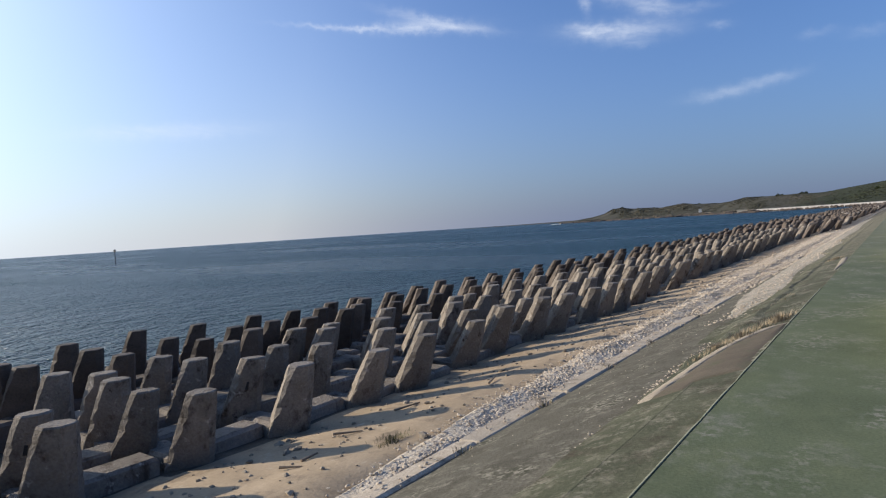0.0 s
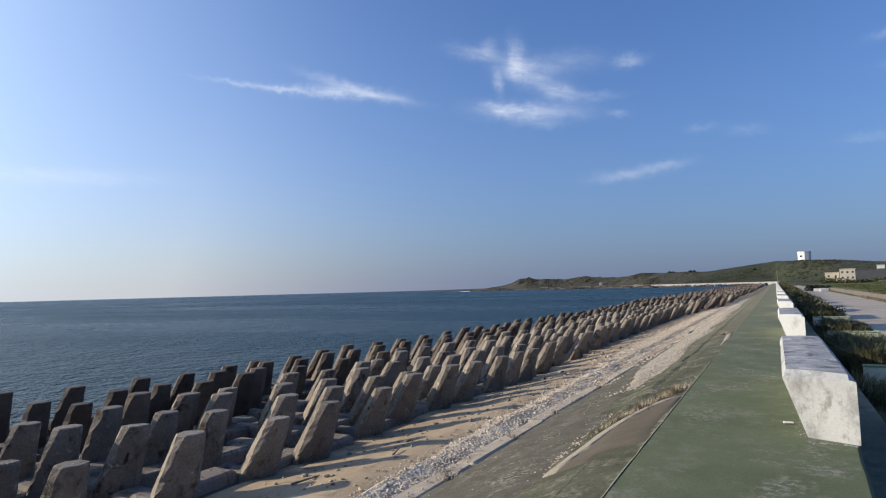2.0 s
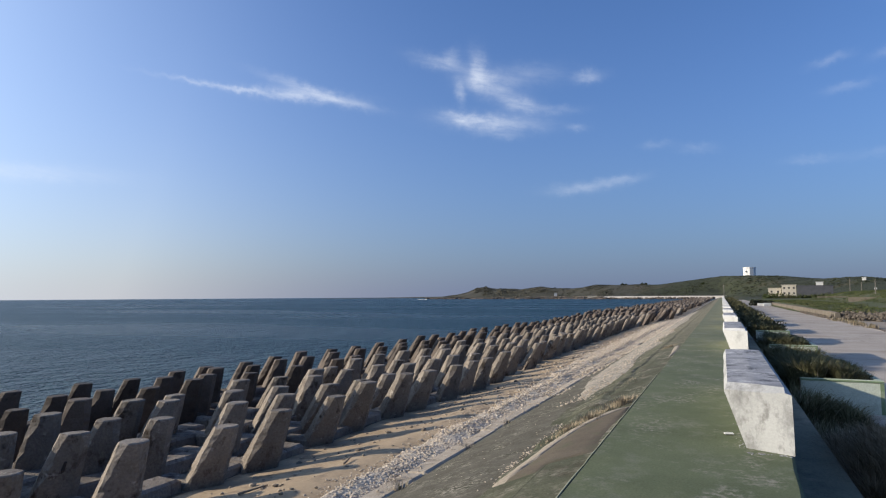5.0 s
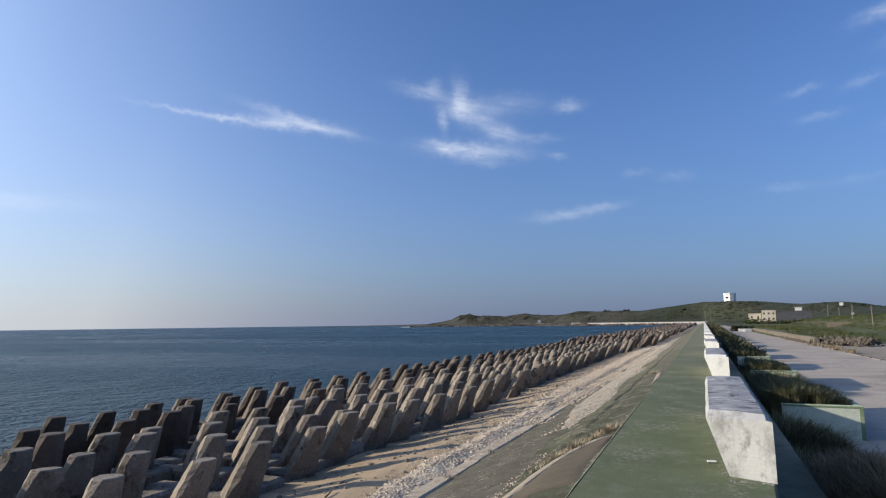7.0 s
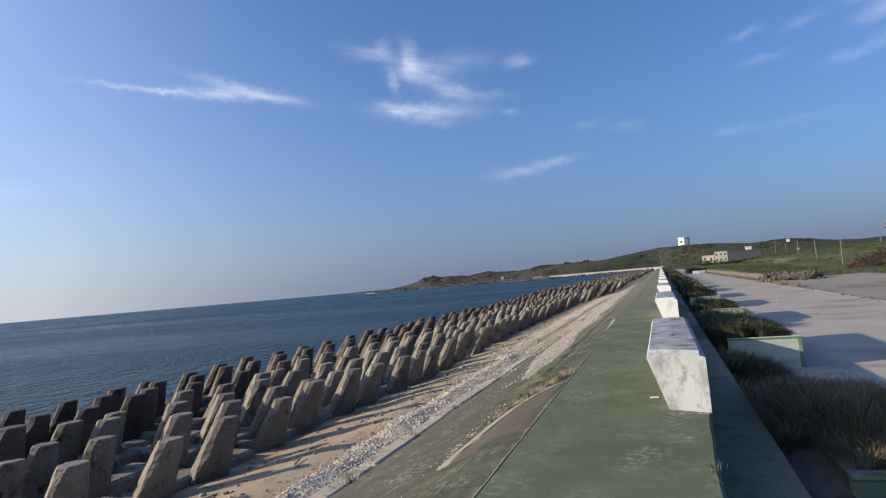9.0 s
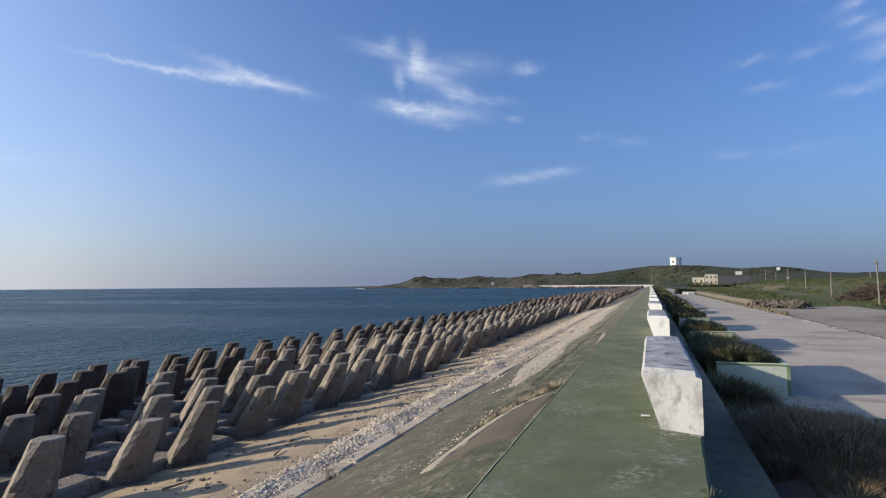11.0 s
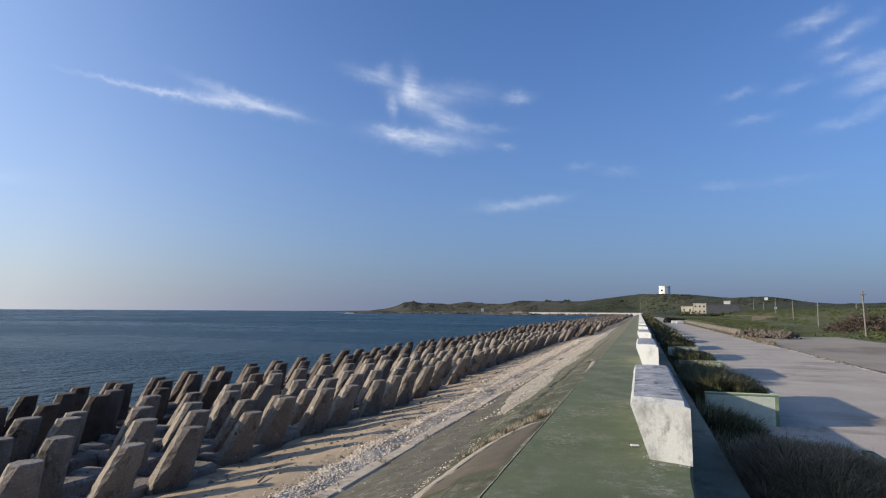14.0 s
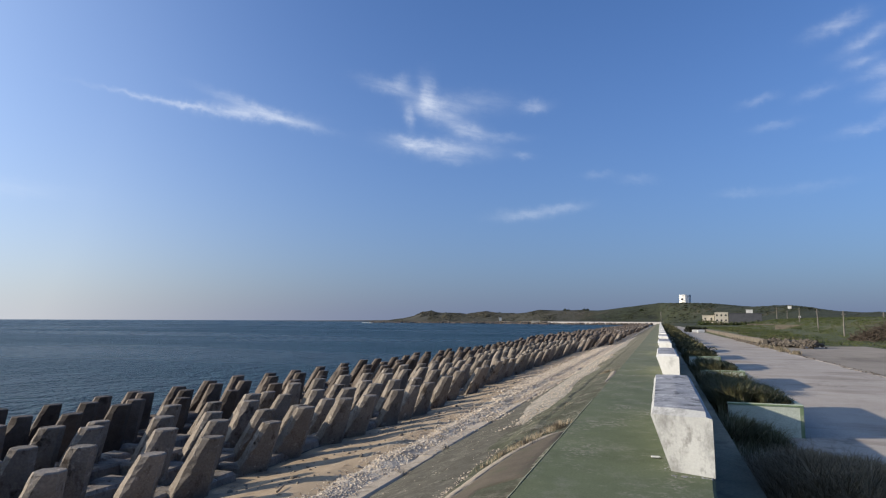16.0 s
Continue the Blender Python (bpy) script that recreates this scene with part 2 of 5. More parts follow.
M_GREY = surface("grey_slope", (0.07, 0.066, 0.051), (0.115, 0.109, 0.087), 2.6, 0.9, 0.5, 30, (0.052, 0.053, 0.036), 1.8, 0.52, stain_soft=0.16, worn=(0.155, 0.145, 0.117), worn_scale=4.0, worn_at=0.54, worn_soft=0.14, bump_size=0.02,
                 flake=(0.235, 0.22, 0.18), flake_scale=15, flake_at=0.49, flake_area=1.8, flake_area_at=0.5, flake_grain=(1, 1, 1), speck=0.26, gloss=0.1)


def paler_along(m, near, far, most, tone):
    """Blends a paler tone into the colour with growing y, in uneven patches."""
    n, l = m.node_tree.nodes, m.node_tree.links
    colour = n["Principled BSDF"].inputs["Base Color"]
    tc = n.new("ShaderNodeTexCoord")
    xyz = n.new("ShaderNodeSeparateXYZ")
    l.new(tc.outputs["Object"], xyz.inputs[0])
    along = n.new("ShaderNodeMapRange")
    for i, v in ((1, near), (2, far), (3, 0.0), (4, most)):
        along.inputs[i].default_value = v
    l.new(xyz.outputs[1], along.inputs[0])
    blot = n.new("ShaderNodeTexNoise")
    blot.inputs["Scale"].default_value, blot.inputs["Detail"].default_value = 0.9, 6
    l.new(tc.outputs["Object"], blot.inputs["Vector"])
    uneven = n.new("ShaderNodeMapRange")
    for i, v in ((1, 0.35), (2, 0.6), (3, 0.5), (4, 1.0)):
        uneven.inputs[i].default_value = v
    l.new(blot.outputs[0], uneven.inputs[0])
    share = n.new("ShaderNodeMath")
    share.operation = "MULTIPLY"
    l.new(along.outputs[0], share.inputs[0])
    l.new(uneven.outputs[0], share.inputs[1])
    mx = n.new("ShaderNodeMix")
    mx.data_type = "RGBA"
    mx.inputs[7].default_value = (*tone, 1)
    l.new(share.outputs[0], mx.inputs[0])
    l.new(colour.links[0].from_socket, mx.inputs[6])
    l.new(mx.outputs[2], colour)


paler_along(M_GREEN, 10, 42, 0.6, (0.215, 0.212, 0.145))
paler_along(M_SLOPE, 12, 42, 0.6, (0.2, 0.186, 0.138))
M_KERB = surface("kerb_concrete", (0.33, 0.283, 0.22), (0.44, 0.382, 0.3), 3.0, 0.9, 0.8, 40, (0.21, 0.177, 0.132), 2.2, 0.54, vary=0.08, worn=(0.5, 0.44, 0.352), worn_scale=6, worn_at=0.58, speck=0.28)
M_BROWN = surface("bare_earth", (0.075, 0.062, 0.044), (0.118, 0.098, 0.07), 2.0, 0.95, 0.5, 30, (0.08, 0.078, 0.048), 3.0, 0.52, bump_size=0.01, speck=0.14)
M_PALE_EARTH = surface("pale_earth", (0.24, 0.205, 0.155), (0.34, 0.30, 0.235), 4, 0.95, 0.7, 30, (0.15, 0.125, 0.09), 4.0, 0.55)
M_PEBBLE = island_tint(surface("coral_rubble", (0.44, 0.37, 0.283), (0.55, 0.475, 0.375), 3, 0.9, 0.3, 50), 0.74, 1.12)
M_UNIT = surface("armour_concrete", (0.148, 0.128, 0.105), (0.226, 0.2, 0.17), 1.8, 0.92, 0.9, 26, (0.055, 0.041, 0.03), 3.0, 0.545, vary=0.18, stain_stretch=(1, 1, 0.55), worn=(0.35, 0.325, 0.288), worn_scale=5, worn_at=0.6, bump_size=0.018, stain_soft=0.12, flake=(0.04, 0.03, 0.022), flake_scale=9, flake_at=0.55, flake_area=2.0, flake_area_at=0.5, flake_grain=(1, 1, 0.6))
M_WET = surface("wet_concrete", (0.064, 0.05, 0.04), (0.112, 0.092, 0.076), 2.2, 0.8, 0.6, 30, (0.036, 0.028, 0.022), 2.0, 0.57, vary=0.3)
M_SMUDGED = surface("smudged_white_paint", (0.335, 0.345, 0.342), (0.42, 0.432, 0.426), 1.5, 0.75, 0.25, 40, (0.095, 0.098, 0.1), 3.4, 0.49, vary=0.04, stain_soft=0.26, stain_stretch=(1.2, 1.0, 0.75), speck=0.09, worn=(0.22, 0.223, 0.218), worn_scale=9, worn_at=0.53, worn_stretch=(1, 1, 0.6), worn_soft=0.14)
M_WHITE = surface("white_paint", (0.46, 0.47, 0.462), (0.55, 0.56, 0.55), 1.5, 0.75, 0.25, 40, (0.27, 0.275, 0.272), 3.4, 0.53, vary=0.05, stain_soft=0.26, stain_stretch=(1.2, 1.0, 0.75), speck=0.08, worn=(0.36, 0.365, 0.355), worn_scale=9, worn_at=0.56, worn_stretch=(1, 1, 0.6), worn_soft=0.14)
M_TOP = surface("weathered_top", (0.22, 0.224, 0.232), (0.38, 0.385, 0.39), 3.0, 0.85, 0.4, 45, (0.095, 0.098, 0.105), 4.2, 0.52, stain_stretch=(0.9, 1, 1), stain_soft=0.1, speck=0.16, worn=(0.52, 0.525, 0.52), worn_scale=6, worn_at=0.55, worn_soft=0.1)
M_ROAD = surface("road_concrete", (0.325, 0.288, 0.242), (0.405, 0.366, 0.315), 0.5, 0.9, 0.3, 30, (0.26, 0.224, 0.185), 0.22, 0.54, stain_stretch=(0.5, 1.2, 1), worn=(0.2, 0.166, 0.135), worn_scale=0.35, worn_at=0.6, worn_stretch=(0.35, 1.4, 1), flake=(0.2, 0.175, 0.145), flake_scale=4, flake_at=0.5, flake_area=0.3, flake_area_at=0.52, flake_grain=(1, 0.5, 1))
M_DIRT = surface("dirt_lane", (0.225, 0.195, 0.155), (0.285, 0.253, 0.208), 0.4, 0.95, 0.4, 20, (0.17, 0.146, 0.115), 0.12, 0.5, stain_stretch=(1, 0.5, 1))
M_PALE_GREEN = surface("pale_green_paint", (0.38, 0.43, 0.365), (0.48, 0.525, 0.455), 2.0, 0.75, 0.2, 40, (0.2, 0.222, 0.17), 1.3, 0.54, stain_soft=0.2)
M_SAGE = surface("sage_paint", (0.32, 0.38, 0.28), (0.42, 0.48, 0.37), 2.0, 0.7, 0.2, 40, (0.25, 0.26, 0.2), 2.0, 0.6)
M_RIM = surface("green_rim_paint", (0.13, 0.19, 0.105), (0.18, 0.245, 0.145), 3.0, 0.7, 0.2, 40, (0.28, 0.3, 0.24), 2.6, 0.56)
M_SOIL = surface("soil", (0.09, 0.07, 0.045), (0.14, 0.11, 0.075), 3.0, 0.95, 0.6, 25)
M_GRASS = island_tint(surface("grass_blades", (0.094, 0.096, 0.053), (0.135, 0.132, 0.076), 1.2, 0.9, 0, 20, gloss=0.03), 0.75, 1.2)
M_DULLGRASS = island_tint(surface("withering_grass", (0.142, 0.112, 0.07), (0.2, 0.16, 0.104), 1.2, 0.9, 0, 20, gloss=0.04), 0.75, 1.2)
M_STRAW = island_tint(surface("dry_grass", (0.225, 0.185, 0.13), (0.32, 0.27, 0.195), 1.2, 0.85, 0, 20, gloss=0.1), 0.7, 1.2)
M_BUSH = island_tint(surface("shrub_leaves", (0.024, 0.034, 0.014), (0.05, 0.06, 0.026), 0.15, 0.85, 0, 2, gloss=0.08), 0.75, 1.2)
M_SHRUB = island_tint(surface("planter_leaves", (0.055, 0.056, 0.03), (0.092, 0.09, 0.05), 0.15, 0.85, 0, 2, gloss=0.08), 0.8, 1.2)
M_FARBUSH = island_tint(surface("hill_scrub", (0.02, 0.027, 0.013), (0.036, 0.043, 0.02), 0.04, 0.9, 0, 0.5, (0.055, 0.05, 0.03), 0.02, 0.54), 0.55, 1.25)
M_HEADLAND = island_tint(surface("headland_scrub", (0.032, 0.034, 0.023), (0.054, 0.053, 0.035), 0.02, 0.9, 0, 0.5, (0.08, 0.072, 0.052), 0.02, 0.53), 0.65, 1.25)
M_FIELD = island_tint(surface("field_grass", (0.048, 0.066, 0.026), (0.088, 0.102, 0.042), 0.1, 0.85, 0, 2, (0.1, 0.088, 0.05), 0.06, 0.55, gloss=0.08), 0.8, 1.14)
M_TURF = surface("turf", (0.046, 0.058, 0.024), (0.072, 0.084, 0.036), 0.15, 0.95, 0.6, 3, (0.1, 0.09, 0.053), 0.08, 0.52, bump_size=0.1)
M_WOOD = surface("pole_wood", (0.13, 0.12, 0.105), (0.19, 0.178, 0.155), 2.0, 0.85, 0.3, 30)
M_BRUSHWOOD = island_tint(surface("brushwood", (0.07, 0.055, 0.043), (0.118, 0.093, 0.072), 1.0, 0.9, 0, 20), 0.6, 1.3)
M_CREAM = surface("cream_wall", (0.40, 0.37, 0.30), (0.48, 0.445, 0.37), 0.4, 0.8, 0.1, 5, (0.3, 0.275, 0.22), 0.3, 0.58)
M_DARKROOF = surface("dark_roof", (0.045, 0.05, 0.06), (0.07, 0.075, 0.085), 0.5, 0.8, 0.1, 5)
M_WINDOW = surface("dark_window", (0.03, 0.035, 0.04), (0.05, 0.055, 0.06), 0.5, 0.25, 0, 5)
M_STONE = island_tint(surface("field_stone", (0.08, 0.069, 0.057), (0.13, 0.114, 0.095), 1.5, 0.95, 0.4, 12), 0.6, 1.25)
M_SHINGLE = island_tint(surface("beach_shingle", (0.19, 0.16, 0.12), (0.3, 0.26, 0.2), 1.5, 0.95, 0.4, 12), 0.55, 1.3)
M_LEDGE = surface("mossy_ledge", (0.155, 0.142, 0.092), (0.215, 0.198, 0.13), 1.6, 0.9, 0.5, 35, (0.25, 0.222, 0.16), 1.4, 0.55, worn=(0.13, 0.114, 0.078), worn_scale=1.0, worn_at=0.54)
M_LIME = surface("lime_wash", (0.6, 0.6, 0.58), (0.72, 0.72, 0.7), 0.4, 0.8, 0.1, 3, (0.5, 0.5, 0.48), 0.3, 0.58)
M_FOAM = surface("sea_foam", (0.42, 0.45, 0.47), (0.7, 0.72, 0.73), 0.3, 0.9, 0.3, 1.5)
M_BLACK = surface("dark_paint", (0.02, 0.022, 0.025), (0.035, 0.036, 0.04), 1.0, 0.4, 0, 10)
M_DRIFT = surface("driftwood", (0.15, 0.115, 0.083), (0.23, 0.18, 0.13), 4, 0.9, 0.3, 40)

M_SEA = bpy.data.materials.new("sea_water")
M_SEA.use_nodes = True
n_, l_ = M_SEA.node_tree.nodes, M_SEA.node_tree.links
b_ = n_["Principled BSDF"]
b_.inputs["Base Color"].default_value = (0.010, 0.035, 0.049, 1)
b_.inputs["Roughness"].default_value, b_.inputs["IOR"].default_value = 0.22, 1.33
b_.inputs["Specular IOR Level"].default_value = 0.108
g_ = n_.new("ShaderNodeNewGeometry")
h_ = None
for size, stretch, amount in ((0.18, (1, 0.7, 1), 0.32), (0.8, (1, 0.9, 1), 0.3), (3.0, (1, 1, 1), 0.16)):
    mp_ = n_.new("ShaderNodeMapping")
    mp_.inputs["Scale"].default_value = stretch
    mp_.inputs["Rotation"].default_value = (0, 0, 0.5)
    l_.new(g_.outputs["Position"], mp_.inputs[0])
    t_ = n_.new("ShaderNodeTexNoise")
    t_.inputs["Scale"].default_value, t_.inputs["Detail"].default_value = size, 3
    l_.new(mp_.outputs[0], t_.inputs["Vector"])
    k_ = n_.new("ShaderNodeMath")
    k_.operation = "MULTIPLY"
    k_.inputs[1].default_value = amount
    l_.new(t_.outputs[0], k_.inputs[0])
    if h_ is None:
        h_ = k_.outputs[0]
    else:
        s_ = n_.new("ShaderNodeMath")
        l_.new(h_, s_.inputs[0])
        l_.new(k_.outputs[0], s_.inputs[1])
        h_ = s_.outputs[0]
# wind lanes: broad patches of rougher and smoother water
lane_map = n_.new("ShaderNodeMapping")
lane_map.inputs["Scale"].default_value, lane_map.inputs["Rotation"].default_value = (0.3, 1, 1), (0, 0, -0.9)
l_.new(g_.outputs["Position"], lane_map.inputs[0])
lanes = n_.new("ShaderNodeTexNoise")
lanes.inputs["Scale"].default_value, lanes.inputs["Detail"].default_value = 0.03, 5
l_.new(lane_map.outputs[0], lanes.inputs["Vector"])
lane_rough = n_.new("ShaderNodeMapRange")
for i_, v_ in ((1, 0.35), (2, 0.65), (3, 0.24), (4, 0.36)):
    lane_rough.inputs[i_].default_value = v_
l_.new(lanes.outputs[0], lane_rough.inputs[0])
l_.new(lane_rough.outputs[0], b_.inputs["Roughness"])
lane_col = n_.new("ShaderNodeMix")
lane_col.data_type = "RGBA"
lane_col.inputs[6].default_value, lane_col.inputs[7].default_value = (0.004, 0.025, 0.037, 1), (0.010, 0.044, 0.060, 1)
l_.new(lanes.outputs[0], lane_col.inputs[0])
l_.new(lane_col.outputs[2], b_.inputs["Base Color"])
bp_ = n_.new("ShaderNodeBump")
bp_.inputs["Strength"].default_value, bp_.inputs["Distance"].default_value = 1.0, 2.7
l_.new(h_, bp_.inputs["Height"])
l_.new(bp_.outputs[0], b_.inputs["Normal"])


# ---------------- builders ----------------
def mesh_of(name, bm, *mats):
    me = bpy.data.meshes.new(name)
    bm.to_mesh(me)
    bm.free()
    for m in mats:
        me.materials.append(m)
    return me


def part(name, bm, material, parent=None, label=""):
    me = bm if isinstance(bm, bpy.types.Mesh) else mesh_of(name, bm, material)
    ob = new(name, me)
    ob.parent = parent
    if label:
        ob["label"] = label
    return ob


def raw(name, verts, faces, *mats, smooth=False):
    me = bpy.data.meshes.new(name)
    me.from_pydata(verts, [], faces)
    for m in mats:
        me.materials.append(m)
    if smooth:
        me.polygons.foreach_set("use_smooth", [True] * len(me.polygons))
    me.update()
    return me


def box(x0, x1, y0, y1, z0, z1, bevel=0.0, segments=1, bm=None):
    own = bm is None
    t = bmesh.new()
    bmesh.ops.create_cube(t, size=1.0)
    for v in t.verts:
        v.co = Vector((x0 + (v.co.x + 0.5) * (x1 - x0), y0 + (v.co.y + 0.5) * (y1 - y0), z0 + (v.co.z + 0.5) * (z1 - z0)))
    if bevel:
        bmesh.ops.bevel(t, geom=t.edges[:], offset=bevel, segments=segments, affect="EDGES", profile=0.6)
    if own:
        return t
    me = bpy.data.meshes.new("tmp")
    t.to_mesh(me)
    t.free()
    bm.from_mesh(me)
    bpy.data.meshes.remove(me)
    return bm


def thing(name, at, label, category, group="", kind="", turn=0.0):
    ob = new(name)
    ob.matrix_basis = pose(*at, 0, 0, turn)
    return tagged(ob, label, category, group, kind)


def rod(a, b, r0, r1, sides=8, bm=None):
    bm = bm or bmesh.new()
    a, b = Vector(a), Vector(b)
    q = (b - a).to_track_quat("Z", "Y")
    rings = []
    for p, r in ((a, r0), (b, r1)):
        rings.append([bm.verts.new(p + q @ Vector((r * math.cos(6.2832 * i / sides), r * math.sin(6.2832 * i / sides), 0))) for i in range(sides)])
    for i in range(sides):
        j = (i + 1) % sides
        bm.faces.new((rings[0][i], rings[0][j], rings[1][j], rings[1][i]))
    bm.faces.new(rings[1])
    bm.faces.new(rings[0][::-1])
    return bm


def smooth01(v):
    v = min(max(v, 0.0), 1.0)
    return v * v * (3 - 2 * v)


def table(v, xs, ys):
    return float(np.interp(v, xs, ys))


# ---------------- the land ----------------
ROAD_Z, SEA_Z = -1.45, -2.35
RIDGE_AZ = (-26.5, -24.5, -22.8, -22.2, -21.4, -20.5, -19.7, -19.2, -17.3, -15.4, -14.1, -12.6, -10.7, -8.8, -7.1, -5.3, -3.7, -1.9, -0.1, 2.1, 4.7, 7.3, 10.2, 11.5, 13.1, 15.3, 18.7, 24, 40, 80)
RIDGE_EL = (-0.2, -0.02, 0.2, 0.38, 0.79, 0.88, 0.62, 0.74, 0.62, 0.84, 0.70, 0.64, 0.95, 0.9, 0.96, 0.92, 1.1, 1.32, 1.56, 1.62, 1.45, 1.26, 1.31, 1.14, 0.84, 0.68, 0.7, 0.9, 1.2, 1.3)
SHORE_R = ((-26, -20, -14, -9.8, 0, 4, 9, 20), (1040, 900, 800, 700, 640, 420, 260, 150))


def land(x, y):
    """Height of the one ground sheet."""
    # cross-section of the shore along the wall
    near = table(x, (-40, -16.5, -14.5, -13.0, -9.0, -7.6, -5.75, -5.0, -4.5, -4.2, -4.0, 3.3, 22, 40, 120),
                 (-6, -3.4, -2.3, -1.85, -1.62, -1.5, -1.14, -1.10, -1.22, -1.5, -1.75, -1.75, -1.60, -0.9, 0.2))
    if -9.5 < x < -4.6:
        near += 0.05 * (noise.noise((x * 0.9, y * 0.6, 3.1)) + 0.5 * noise.noise((x * 2.6, y * 2.2, 8.3)))
    if y > 88 and x > 12.5:
        near = max(near, -1.45 + 0.9 * smooth01((y - 88) / 60))
    if x > 26 and 80 < y < 330:
        near += 3.0 * smooth01((x - 26) / 14) * smooth01((y - 92) / 40) * (1 - smooth01((y - 230) / 100))
    if y > 330:
        near = near - (6 + near) * smooth01((y - 330) / 60) if x < -3 else near
    r, a = math.hypot(x, y), math.degrees(math.atan2(x, y))
    far = -7.0
    if -25.8 < a < 100 and r > 140:
        rs = table(a, *SHORE_R)
        d = max(rs + 140, table(a, (-1, 0, 5, 10, 18, 30, 60), (760, 740, 680, 600, 450, 380, 330)))
        top = 1.6 + d * math.tan(radians(table(a, RIDGE_AZ, RIDGE_EL)))
        if r >= rs:
            u = (r - rs) / (d - rs)
            foot = table(r, (140, 220, 400), (-1.75, -1.0, 0.5))
            start = table(a, (-2, 6), (0.12, 0.4))
            k = smooth01((u - start) / (1 - start)) if r < d else 1 - 0.6 * smooth01((r - d) / 300)
            rise = smooth01((r - rs) / table(a, (-1, 6), (12, 60)))
            far = -4 + (foot + 4) * rise + (top - foot) * k
            far += rise * k * (1.2 * noise.noise((x * 0.02, y * 0.02, 0)) + (1.1 if a < -9 else 0.5) * noise.noise((x * 0.06, y * 0.06, 5)))
    return max(near, far) if not (y > 330 and x < -3) else max(far, -6.0)


def steps(*stretches):
    out = []
    for a, b, s in stretches:
        k = max(1, round((b - a) / s))
        out += [a + (b - a) * i / k for i in range(k)]
    return out + [stretches[-1][1]]


gx = steps((-4900, -900, 800), (-900, -500, 40), (-500, -40, 16), (-40, -16, 4), (-16, -10, 0.75), (-10, -4.6, 0.28), (-4.6, -4.0, 0.2), (-4.0, 3.3, 3.6),
           (3.3, 24, 2.5), (24, 60, 5), (60, 500, 13), (500, 900, 40), (900, 4900, 800))
gy = steps((-4900, -300, 900), (-300, -20, 40), (-20, 2, 4), (2, 26, 0.3), (26, 60, 1.2), (60, 150, 6), (150, 900, 13), (900, 1400, 35), (1400, 4900, 700))
gv = [(x, y, land(x, y)) for y in gy for x in gx]
nx = len(gx)
gf, gm = [], []
for j in range(len(gy) - 1):
    for i in range(nx - 1):
        gf.append((j * nx + i, j * nx + i + 1, (j + 1) * nx + i + 1, (j + 1) * nx + i))
        cx, cy = (gx[i] + gx[i + 1]) / 2, (gy[j] + gy[j + 1]) / 2
        if cx < 3 and cy < 400:
            # Under the units the sand takes the damp, shade-darkened tone, which cuts bounce.
            gm.append(4 if cx < -8.1 + 0.35 * noise.noise((cx * 0.7, cy * 0.7, 5)) else 0)
        else:
            gm.append(2 if cx < -90 else 3 if 12 < cx < 150 and 40 < cy < 340 else 1)
gme = raw("ground", gv, gf, M_SAND, M_SCRUB, M_SHORE, M_TURF, M_DAMP_SHADED, smooth=True)
gme.polygons.foreach_set("material_index", gm)
tagged(new("ground", gme), "sandy beach rising inland to low scrub-covered green hills", "ground", kind="structure")

sea_me = raw("sea", [(-4950, -4950, SEA_Z), (-4, -4950, SEA_Z), (-4, 4950, SEA_Z), (-4950, 4950, SEA_Z)], [(0, 1, 2, 3)], M_SEA)
tagged(new("sea", sea_me), "dark blue choppy sea reaching to a clear horizon", "water", kind="structure")


# ---------------- the sea wall ----------------
WALK_END = 400.0


def strip(name, section, ys, material, label, category, wobble=0.0, seed=0.0, kind="structure"):
    """A long body with one cross-section (x, z from left to right), given some unevenness."""
    vs, fs = [], []
    k = len(section)
    for y in ys:
        for x, z in section:
            w = wobble * noise.noise((x * 1.3, y * 0.8, seed))
            vs.append((x + w * 0.5, y, z + w))
    for j in range(len(ys) - 1):
        for i in range(k - 1):
            fs.append((j * k + i, j * k + i + 1, (j + 1) * k + i + 1, (j + 1) * k + i))
    fs.append(tuple(range(k))[::-1])
    fs.append(tuple((len(ys) - 1) * k + i for i in range(k)))
    return tagged(new(name, raw(name, vs, fs, material)), label, category, kind=kind)


long_y = steps((-30, 2, 4), (2, 30, 0.5), (30, 80, 2), (80, WALK_END, 10))
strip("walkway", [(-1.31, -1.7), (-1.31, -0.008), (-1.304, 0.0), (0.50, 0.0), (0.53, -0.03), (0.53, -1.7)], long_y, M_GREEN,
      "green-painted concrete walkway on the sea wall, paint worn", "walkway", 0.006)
for v in bpy.data.objects["walkway"].data.vertices:
    if v.co.x > 0.45 and v.co.y < 7.5:
        v.co.x -= 0.085 * smooth01((7.3 - v.co.y) / 2.6) + 0.02 * noise.noise((0, v.co.y * 3.0, 2))
# upper slope of the revetment, broken along its foot
UPPER = [(-1.315, -0.012), (-1.36, -0.03), (-1.765, -0.14), (-1.772, -0.146), (-1.784, -0.1485), (-1.792, -0.1485), (-2.3, -0.34), (-2.36, -0.40), (-2.36, -1.7)]
LOWER = [(-2.365, -0.43), (-3.0, -0.62), (-3.7, -0.86), (-4.2, -1.045), (-4.27, -1.06), (-4.27, -1.7)]
fine_y = steps((-30, 2, 4), (2, 30, 0.12), (30, 80, 1), (80, WALK_END, 10))
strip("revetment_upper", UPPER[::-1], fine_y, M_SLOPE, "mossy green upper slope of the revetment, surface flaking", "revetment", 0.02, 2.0)
